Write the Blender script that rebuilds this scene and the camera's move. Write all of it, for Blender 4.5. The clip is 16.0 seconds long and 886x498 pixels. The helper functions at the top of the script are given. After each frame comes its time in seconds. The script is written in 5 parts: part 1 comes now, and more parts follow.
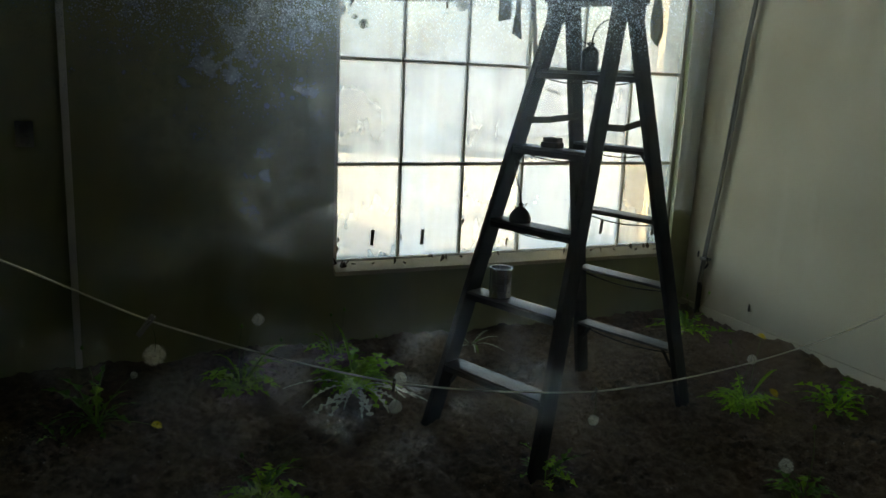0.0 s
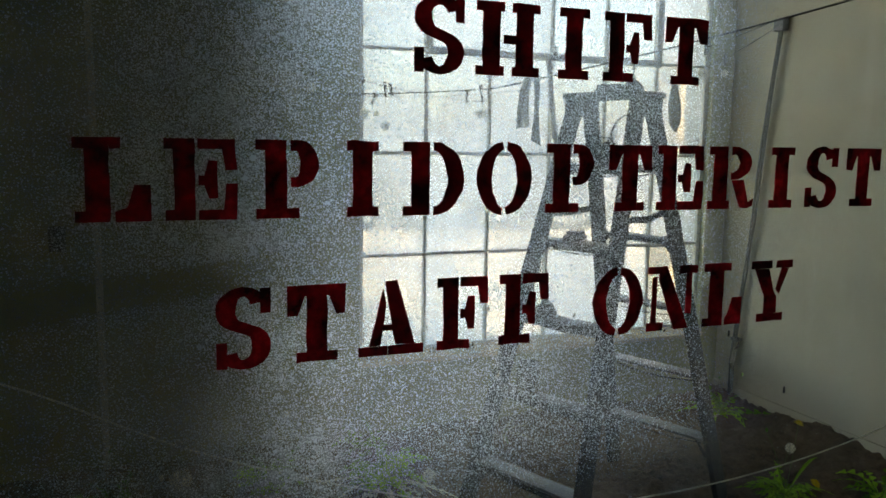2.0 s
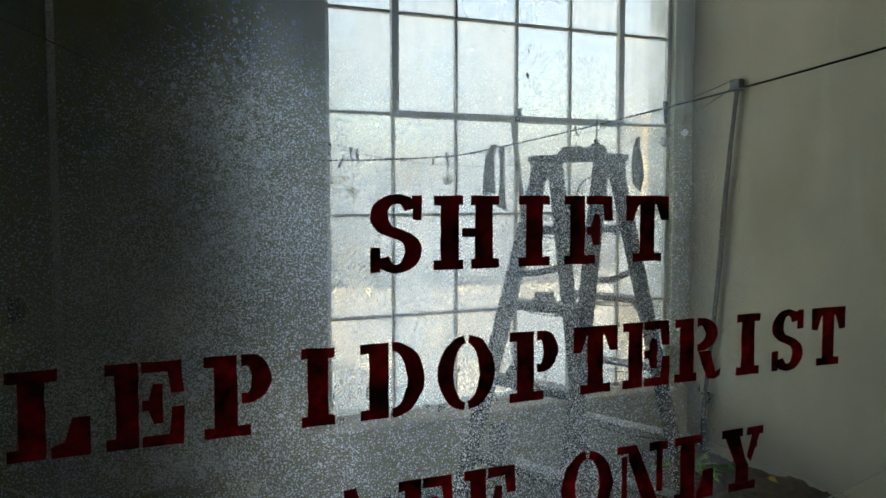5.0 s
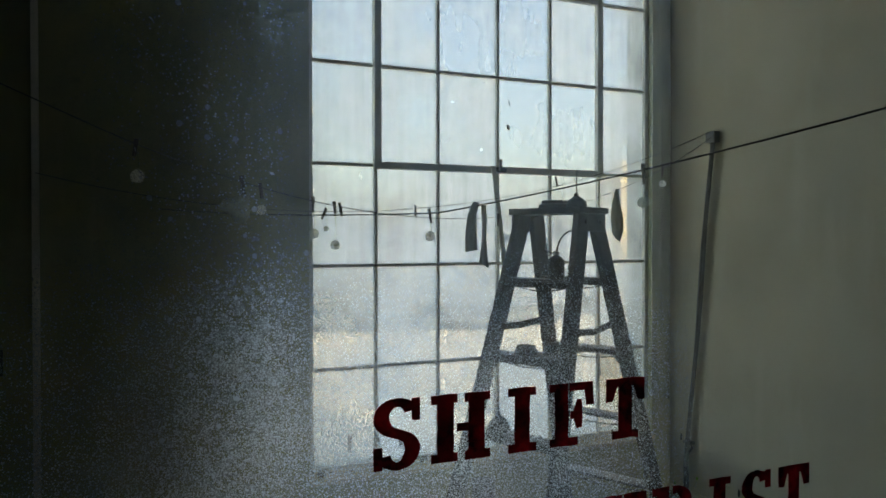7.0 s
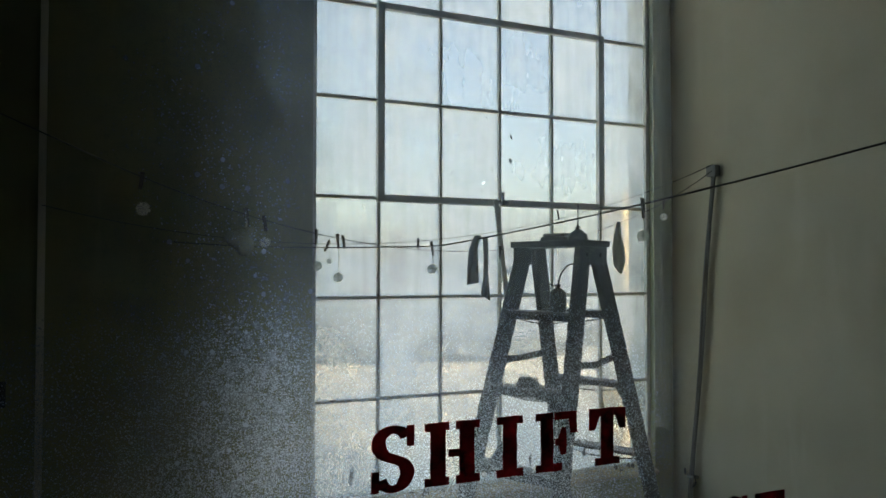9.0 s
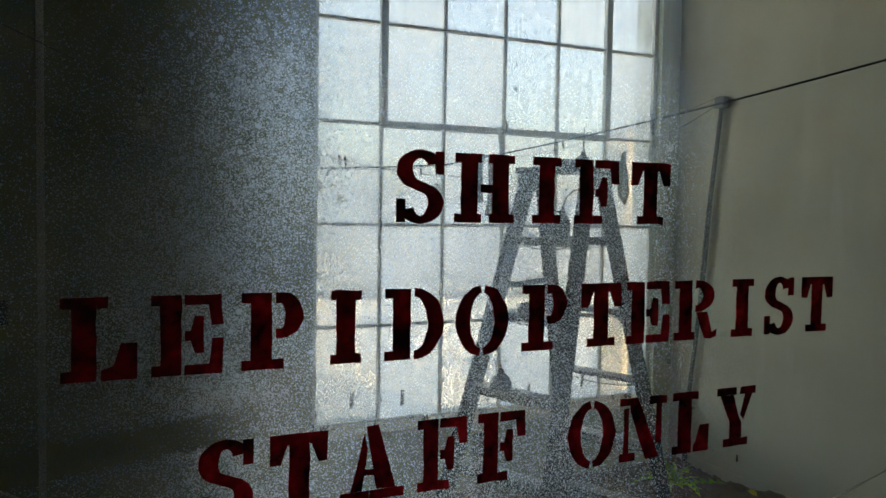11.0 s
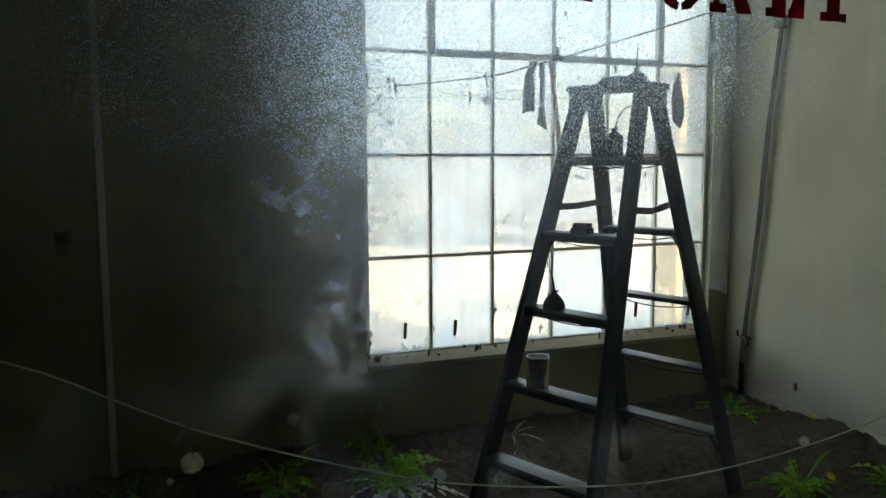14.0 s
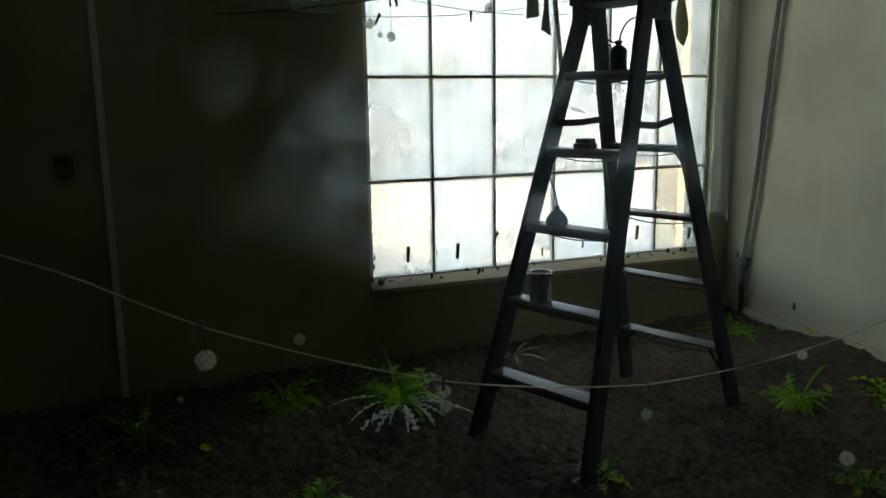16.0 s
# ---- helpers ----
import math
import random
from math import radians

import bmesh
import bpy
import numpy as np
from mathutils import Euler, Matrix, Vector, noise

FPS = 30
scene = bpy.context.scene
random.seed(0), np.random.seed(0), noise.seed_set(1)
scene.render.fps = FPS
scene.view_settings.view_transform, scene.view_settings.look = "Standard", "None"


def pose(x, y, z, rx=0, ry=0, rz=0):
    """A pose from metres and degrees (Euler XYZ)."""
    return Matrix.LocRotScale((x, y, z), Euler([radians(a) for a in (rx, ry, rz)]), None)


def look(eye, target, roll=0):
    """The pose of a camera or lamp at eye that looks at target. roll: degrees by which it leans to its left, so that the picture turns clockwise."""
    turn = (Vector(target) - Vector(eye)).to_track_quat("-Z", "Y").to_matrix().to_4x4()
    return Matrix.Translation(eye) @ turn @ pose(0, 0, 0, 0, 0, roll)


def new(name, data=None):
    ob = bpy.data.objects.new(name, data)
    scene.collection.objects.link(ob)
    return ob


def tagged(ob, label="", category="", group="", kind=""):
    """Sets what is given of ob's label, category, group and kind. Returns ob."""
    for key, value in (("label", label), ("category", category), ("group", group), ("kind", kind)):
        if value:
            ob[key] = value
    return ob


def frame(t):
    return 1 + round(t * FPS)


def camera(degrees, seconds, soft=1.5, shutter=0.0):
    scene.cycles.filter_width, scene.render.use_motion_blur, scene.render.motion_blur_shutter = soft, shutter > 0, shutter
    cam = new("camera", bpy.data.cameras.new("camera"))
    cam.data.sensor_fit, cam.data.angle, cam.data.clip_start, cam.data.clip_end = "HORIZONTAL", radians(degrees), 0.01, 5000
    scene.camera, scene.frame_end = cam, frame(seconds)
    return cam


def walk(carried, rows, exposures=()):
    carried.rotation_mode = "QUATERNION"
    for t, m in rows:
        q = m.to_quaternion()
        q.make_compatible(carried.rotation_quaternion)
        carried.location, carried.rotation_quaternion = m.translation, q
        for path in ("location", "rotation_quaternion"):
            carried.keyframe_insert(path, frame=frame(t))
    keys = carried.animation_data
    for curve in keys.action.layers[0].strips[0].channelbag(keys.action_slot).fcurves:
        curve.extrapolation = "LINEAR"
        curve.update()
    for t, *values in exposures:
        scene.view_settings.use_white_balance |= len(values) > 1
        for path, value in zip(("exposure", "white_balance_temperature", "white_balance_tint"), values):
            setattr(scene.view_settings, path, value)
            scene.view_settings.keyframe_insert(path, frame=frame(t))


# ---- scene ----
cam = camera(58.00, 16.0)

PATH = [
    (0, (0.0633, -0.0856, 1.4292), (0.8626, 1.6956, 0.9951), 2.69),
    (0.5, (0.0681, -0.0797, 1.4643), (0.8427, 1.7263, 1.0924), 2.31),
    (1, (0.0729, -0.0745, 1.5029), (0.8284, 1.7483, 1.1769), 1.35),
    (1.5, (0.0719, -0.0714, 1.5216), (0.8203, 1.7564, 1.2068), 1.00),
    (2, (0.0711, -0.0719, 1.5390), (0.8179, 1.7643, 1.2730), 0.87),
    (2.5, (0.0685, -0.0722, 1.5495), (0.8474, 1.7493, 1.2749), 1.19),
    (3, (0.0658, -0.0681, 1.5499), (0.8702, 1.7490, 1.3242), 1.20),
    (5.5, (0.0790, -0.0623, 1.5889), (0.9061, 1.7540, 1.4578), -0.22),
    (6, (0.0711, -0.0723, 1.6021), (0.9131, 1.7366, 1.4656), -0.12),
    (6.5, (0.0687, -0.0755, 1.6130), (0.9339, 1.7267, 1.5540), -0.17),
    (7, (0.0658, -0.0782, 1.6220), (0.9315, 1.7245, 1.5965), -0.05),
    (7.5, (0.0596, -0.0882, 1.6314), (0.9247, 1.7150, 1.6418), 0.07),
    (8, (0.0570, -0.1049, 1.6401), (0.9178, 1.6993, 1.7010), 0.11),
    (10.5, (0.0647, -0.0768, 1.5730), (0.9198, 1.7309, 1.5422), 0.47),
    (11, (0.0624, -0.0723, 1.5606), (0.9201, 1.7318, 1.4637), 0.98),
    (11.5, (0.0618, -0.0710, 1.5565), (0.9203, 1.7313, 1.4364), 1.18),
    (12, (0.0658, -0.0659, 1.5416), (0.9275, 1.7340, 1.4069), 1.28),
    (12.5, (0.0641, -0.0618, 1.5234), (0.9305, 1.7323, 1.3481), 1.31),
    (13, (0.0682, -0.0597, 1.4924), (0.9355, 1.7330, 1.3073), 1.26),
    (13.5, (0.0641, -0.0614, 1.4636), (0.8796, 1.7514, 1.2425), 1.02),
    (14, (0.0562, -0.0678, 1.4370), (0.7980, 1.7768, 1.2198), -0.23),
    (14.5, (0.0480, -0.0745, 1.4125), (0.7827, 1.7717, 1.1853), -0.43),
    (15, (0.0409, -0.0794, 1.3895), (0.7718, 1.7640, 1.1295), -0.73),
    (15.5, (0.0353, -0.0823, 1.3673), (0.7707, 1.7561, 1.0855), -0.93),
    (16, (0.0304, -0.0841, 1.3455), (0.7646, 1.7400, 0.9801), -0.81),
]
EXPOSURES = [(0, 4.13, 8600, 9), (2.5, 4.15, 8850, 12), (5.5, 3.78, 8350, 10), (7, 3.46, 8050, 9), (8.2, 3.46, 8000, 9), (10.5, 3.68, 8300, 11), (12.5, 4.06, 8650, 12), (14, 4.17, 8400, 9), (16, 4.23, 8300, 8)]
walk(cam, [(t, look(eye, target, roll)) for t, eye, target, roll in PATH], EXPOSURES)


# ---------------------------------------------------------------- light
SUN_EL, SUN_AZ = 44.0, 165.0
world = bpy.data.worlds.new("sky")
scene.world = world
world.use_nodes = True
_n = world.node_tree.nodes
_n.clear()
_sky = _n.new("ShaderNodeTexSky")
_sky.sky_type, _sky.sun_disc = "NISHITA", False
_sky.sun_elevation, _sky.sun_rotation = radians(SUN_EL), radians(SUN_AZ)
_sky.dust_density, _sky.air_density = 3.0, 1.0
_bg = _n.new("ShaderNodeBackground")
_bg.inputs["Strength"].default_value = 0.15
_out = _n.new("ShaderNodeOutputWorld")
world.node_tree.links.new(_sky.outputs[0], _bg.inputs[0])
world.node_tree.links.new(_bg.outputs[0], _out.inputs[0])
_sun = bpy.data.lights.new("sun", "SUN")
_sun.energy, _sun.angle, _sun.color = 1.2, radians(2.0), (1.0, 0.88, 0.70)
sun = new("sun", _sun)
_a, _e = radians(SUN_AZ), radians(SUN_EL)
sun.matrix_world = look((0, 0, 0), (-math.sin(_a) * math.cos(_e), -math.cos(_a) * math.cos(_e), -math.sin(_e)))

# ---------------------------------------------------------------- materials
class Nodes:
    """A small wrapper round a material's node tree."""

    def __init__(self, name):
        self.mat = bpy.data.materials.new(name)
        self.mat.use_nodes = True
        self.t = self.mat.node_tree
        self.t.nodes.clear()
        self.out = self.t.nodes.new("ShaderNodeOutputMaterial")
        self.co = self.t.nodes.new("ShaderNodeTexCoord").outputs["Object"]

    def add(self, kind, **values):
        n = self.t.nodes.new(kind)
        for k, v in values.items():
            n.inputs[k.replace("_", " ")].default_value = v
        return n

    def link(self, a, b):
        self.t.links.new(a, b)

    def noise(self, scale, detail=4.0, rough=0.55, stretch=None, world=False):
        n = self.add("ShaderNodeTexNoise", Scale=scale, Detail=detail, Roughness=rough)
        co = self.t.nodes.new("ShaderNodeNewGeometry").outputs["Position"] if world else self.co
        if stretch:
            m = self.t.nodes.new("ShaderNodeMapping")
            m.inputs["Scale"].default_value = stretch
            self.link(co, m.inputs[0])
            co = m.outputs[0]
        self.link(co, n.inputs["Vector"])
        return n.outputs[0]

    def ramp(self, fac, *stops):
        r = self.t.nodes.new("ShaderNodeValToRGB")
        els = r.color_ramp.elements
        while len(els) < len(stops):
            els.new(0.5)
        for el, (p, c) in zip(els, stops):
            el.position = p
            el.color = (*c, 1) if isinstance(c, tuple) else (c, c, c, 1)
        self.link(fac, r.inputs[0])
        return r.outputs[0]

    def mix(self, fac, a, b, blend="MIX"):
        m = self.t.nodes.new("ShaderNodeMix")
        m.data_type, m.blend_type = "RGBA", blend
        for s, v in ((m.inputs["Factor"], fac), (m.inputs["A"], a), (m.inputs["B"], b)):
            if isinstance(v, (int, float)):
                s.default_value = v if s.type == "VALUE" else (v, v, v, 1)
            elif isinstance(v, tuple):
                s.default_value = (*v, 1)
            else:
                self.link(v, s)
        return m.outputs["Result"]

    def math(self, op, a, b):
        m = self.t.nodes.new("ShaderNodeMath")
        m.operation = op
        for s, v in zip(m.inputs, (a, b)):
            if isinstance(v, (int, float)):
                s.default_value = v
            else:
                self.link(v, s)
        return m.outputs[0]

    def bump(self, height, strength, distance):
        b = self.add("ShaderNodeBump", Strength=strength, Distance=distance)
        self.link(height, b.inputs["Height"])
        return b.outputs[0]

    def done(self, shader):
        self.link(shader, self.out.inputs[0])
        return self.mat

    def principled(self, color, rough=0.7, metal=0.0, normal=None, **values):
        p = self.add("ShaderNodeBsdfPrincipled", Metallic=metal, **values)
        for s, v in ((p.inputs["Base Color"], color), (p.inputs["Roughness"], rough)):
            if isinstance(v, tuple):
                s.default_value = (*v, 1)
            elif isinstance(v, (int, float)):
                s.default_value = v
            else:
                self.link(v, s)
        if normal:
            self.link(normal, p.inputs["Normal"])
        return p.outputs[0]


def surface(name, dark, light, coarse, fine, rough=0.75, metal=0.0, bump=0.3, depth=0.003, stretch=None):
    """A surface with stains at one scale and grain at another."""
    n = Nodes(name)
    big = n.ramp(n.noise(coarse, 5, 0.6), (0.3, dark), (0.7, light))
    small = n.noise(fine, 6, 0.65, stretch)
    col = n.mix(0.35, big, n.ramp(small, (0.3, dark), (0.72, light)))
    return n.done(n.principled(col, n.ramp(small, (0.2, min(rough + 0.1, 1.0)), (0.8, rough - 0.1)), metal, n.bump(small, bump, depth)))


def make_plaster(name, base, stain, drip):
    n = Nodes(name)
    big = n.noise(1.1, 6, 0.62)
    fine = n.noise(38, 6, 0.6)
    runs = n.noise(4.0, 4, 0.6, (2.2, 2.2, 0.25))
    col = n.mix(n.ramp(big, (0.42, 0.0), (0.72, 0.75)), base, stain)
    col = n.mix(n.ramp(runs, (0.55, 0.0), (0.75, 0.5)), col, drip)
    h = n.math("ADD", n.math("MULTIPLY", fine, 0.4), n.math("MULTIPLY", n.noise(6, 4), 1.4))
    return n.done(n.principled(col, 0.82, 0, n.bump(h, 0.35, 0.006)))


M_WALL = make_plaster("cream_plaster", (0.48, 0.435, 0.31), (0.36, 0.315, 0.21), (0.53, 0.49, 0.37))
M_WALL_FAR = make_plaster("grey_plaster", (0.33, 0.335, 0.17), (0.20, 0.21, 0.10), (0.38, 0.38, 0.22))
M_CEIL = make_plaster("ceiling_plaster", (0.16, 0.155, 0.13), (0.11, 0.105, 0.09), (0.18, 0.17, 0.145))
# near-black, set to cut bounce light and reflections in the near glass
M_CORR = make_plaster("light_absorbing_plaster", (0.055, 0.058, 0.052), (0.036, 0.039, 0.036), (0.067, 0.07, 0.061))
M_TRIM = surface("old_painted_wood", (0.42, 0.39, 0.31), (0.60, 0.56, 0.46), 3, 40, 0.65, stretch=(1, 1, 0.1))
M_BATTEN = surface("cream_gloss_paint", (0.62, 0.59, 0.50), (0.80, 0.77, 0.67), 3, 40, 0.35, stretch=(1, 1, 0.1))
# paint lightened to stand in for window glare washing over the bars
M_SASH = surface("glare_lightened_paint", (0.55, 0.52, 0.42), (0.80, 0.77, 0.66), 9, 90, 0.6, bump=0.5, depth=0.001)
M_SILL = surface("dusty_cream_sill", (0.48, 0.38, 0.22), (0.72, 0.63, 0.46), 5, 60, 0.8)
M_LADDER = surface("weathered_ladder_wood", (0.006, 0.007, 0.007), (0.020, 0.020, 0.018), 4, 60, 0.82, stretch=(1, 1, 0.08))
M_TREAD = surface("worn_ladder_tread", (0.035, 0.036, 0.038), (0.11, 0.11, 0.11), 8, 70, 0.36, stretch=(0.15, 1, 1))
M_IRON = surface("dark_oily_metal", (0.012, 0.012, 0.012), (0.035, 0.034, 0.032), 14, 90, 0.42, 0.7, 0.2, 0.001)
M_TIN = surface("dull_tin", (0.50, 0.50, 0.50), (0.62, 0.62, 0.61), 10, 120, 0.22, 1.0, 0.06, 0.0004, (1, 1, 0.15))
M_PIPE = surface("grey_painted_conduit", (0.10, 0.10, 0.085), (0.19, 0.185, 0.16), 6, 70, 0.55)
M_CORD_DARK = surface("grey_cord", (0.07, 0.07, 0.065), (0.14, 0.135, 0.125), 60, 400, 0.9)
M_PEG = surface("weathered_peg_wood", (0.05, 0.045, 0.035), (0.13, 0.115, 0.09), 40, 200, 0.8)
M_PEG_PALE = surface("pale_peg_wood", (0.34, 0.32, 0.28), (0.48, 0.46, 0.42), 40, 200, 0.8)
M_OUTLET = surface("black_outlet", (0.008, 0.008, 0.007), (0.02, 0.02, 0.018), 20, 100, 0.5)
M_STONE = surface("sand_ground", (0.70, 0.63, 0.48), (0.86, 0.79, 0.64), 0.3, 6, 0.95)
M_CREAM_OUT = surface("cream_stucco", (0.72, 0.54, 0.29), (0.84, 0.67, 0.40), 1.5, 40, 0.9)
M_DRYLEAF = surface("dry_brown_leaf", (0.06, 0.04, 0.022), (0.19, 0.13, 0.07), 30, 200, 0.8)
M_BARK = surface("bark", (0.20, 0.18, 0.16), (0.34, 0.32, 0.29), 3, 20, 0.9)
M_FLECK = surface("pale_grit", (0.25, 0.23, 0.2), (0.5, 0.47, 0.42), 50, 200, 0.9)


def make_soil():
    n = Nodes("dark_soil")
    a, b, c = n.noise(1.6, 5, 0.6), n.noise(22, 8, 0.7), n.noise(150, 4, 0.7)
    col = n.mix(n.ramp(a, (0.35, 0.0), (0.65, 1.0)), (0.018, 0.014, 0.0088), (0.125, 0.088, 0.055))
    col = n.mix(n.ramp(b, (0.35, 0.0), (0.7, 0.8)), col, (0.25, 0.178, 0.112))
    col = n.mix(n.ramp(c, (0.66, 0.0), (0.74, 0.7)), col, (0.40, 0.33, 0.25))
    h = n.math("ADD", n.math("MULTIPLY", b, 1.0), n.math("MULTIPLY", c, 0.35))
    return n.done(n.principled(col, 0.93, 0, n.bump(h, 1.0, 0.03)))


M_SOIL = make_soil()


def leafy(name, dark, light, glow=0.35, rough=0.5, lit=1.0):
    """Thin living or dry tissue that lets some light through; lit above 1 paints in extra backlight."""
    n = Nodes(name)
    info = n.t.nodes.new("ShaderNodeObjectInfo").outputs["Random"]
    v = n.math("ADD", n.math("MULTIPLY", n.noise(35, 4), 0.6), n.math("MULTIPLY", info, 0.4))
    col = n.ramp(v, (0.25, dark), (0.75, light))
    p = n.principled(col, rough)
    t = n.add("ShaderNodeBsdfTranslucent")
    n.link(n.mix(1.0, col, (lit, lit, lit * 0.8), "MULTIPLY"), t.inputs[0])
    m = n.add("ShaderNodeMixShader", Fac=glow)
    n.link(p, m.inputs[1])
    n.link(t.outputs[0], m.inputs[2])
    return n.done(m.outputs[0])


M_LEAF = leafy("dandelion_leaf", (0.075, 0.175, 0.02), (0.28, 0.50, 0.06), 0.5, 0.22, 2.4)
M_LEAF_DARK = leafy("weed_leaf", (0.04, 0.11, 0.018), (0.14, 0.28, 0.04), 0.45, 0.28, 2.2)
M_LEAF_PALE = leafy("wilted_pale_leaf", (0.60, 0.64, 0.50), (0.82, 0.84, 0.73), 0.45, 0.4, 1.2)
M_STEM = leafy("pale_stem", (0.10, 0.14, 0.05), (0.24, 0.27, 0.13), 0.3)
M_FLUFF = leafy("seed_fluff", (0.94, 0.94, 0.92), (0.99, 0.99, 0.98), 0.6, 0.9)
M_ROPE = leafy("cotton_cord", (0.80, 0.79, 0.74), (0.92, 0.91, 0.87), 0.6, 0.9)
M_SEED = leafy("brown_seed_core", (0.10, 0.085, 0.06), (0.18, 0.15, 0.11), 0.1)
M_PETAL = leafy("yellow_petal", (0.72, 0.52, 0.01), (0.88, 0.70, 0.03), 0.3)
M_CLOTH = leafy("grey_cloth", (0.40, 0.41, 0.37), (0.54, 0.55, 0.50), 0.5, 0.95)
M_PAPER = leafy("pale_cloth", (0.40, 0.40, 0.33), (0.58, 0.57, 0.48), 0.45, 0.95)


def make_sheer(name, thin, thick):
    n = Nodes(name)
    folds = n.noise(5, 3, 0.5, (4, 4, 0.3))
    t = n.add("ShaderNodeBsdfTransparent")
    a = n.add("ShaderNodeBsdfTranslucent", Color=(0.66, 0.63, 0.54, 1))
    b = n.add("ShaderNodeBsdfDiffuse", Color=(0.62, 0.58, 0.48, 1))
    m1 = n.add("ShaderNodeMixShader", Fac=0.5)
    n.link(a.outputs[0], m1.inputs[1])
    n.link(b.outputs[0], m1.inputs[2])
    m2 = n.t.nodes.new("ShaderNodeMixShader")
    n.link(n.ramp(folds, (0.3, thin), (0.7, thick)), m2.inputs[0])
    n.link(t.outputs[0], m2.inputs[1])
    n.link(m1.outputs[0], m2.inputs[2])
    return n.done(m2.outputs[0])


M_SHEER, M_SHEER_THIN = make_sheer("sheer_plastic", 0.06, 0.24), make_sheer("thin_sheer_plastic", 0.008, 0.03)


def make_pane():
    """Old window glass with a film of dust, runs and clear spots; each pane differs. A dark tint dims the daylight seen
    through it.
    """
    n = Nodes("dirty_dimmed_glass")
    info = n.t.nodes.new("ShaderNodeObjectInfo").outputs["Random"]
    big = n.noise(2.6, 3, 0.5, None, True)
    runs = n.noise(6, 4, 0.5, (3, 3, 0.22), True)
    fine = n.noise(70, 4, 0.6, None, True)
    d = n.math("ADD", n.math("MULTIPLY", big, 0.64), n.math("MULTIPLY", runs, 0.28))
    d = n.math("ADD", d, n.math("MULTIPLY", fine, 0.08))
    d = n.math("ADD", d, n.math("MULTIPLY", n.math("SUBTRACT", info, 0.5), 0.42))
    flakes = n.math("MULTIPLY", n.ramp(n.noise(17, 4, 0.6, None, True), (0.64, 0.0), (0.67, 1.0)), n.ramp(info, (0.72, 0.0), (0.80, 1.0)))
    fac = n.math("MULTIPLY", n.ramp(d, (0.36, 0.22), (0.5, 0.46), (0.64, 0.74)), n.math("SUBTRACT", 1.0, n.math("MULTIPLY", flakes, 0.8)))
    # besides the dirt, this tint holds the bright view down
    clear = n.add("ShaderNodeBsdfTransparent")
    n.link(n.mix(flakes, (0.385, 0.40, 0.405), (0.52, 0.53, 0.53)), clear.inputs[0])
    film = n.add("ShaderNodeBsdfTranslucent", Color=(0.425, 0.452, 0.462, 1))
    m = n.t.nodes.new("ShaderNodeMixShader")
    n.link(fac, m.inputs[0])
    n.link(clear.outputs[0], m.inputs[1])
    n.link(film.outputs[0], m.inputs[2])
    return n.done(m.outputs[0])


M_PANE = make_pane()


DUST_GRAIN, DUST_GLOW, DUST_FILM = 2.2, 1.3, 0.12


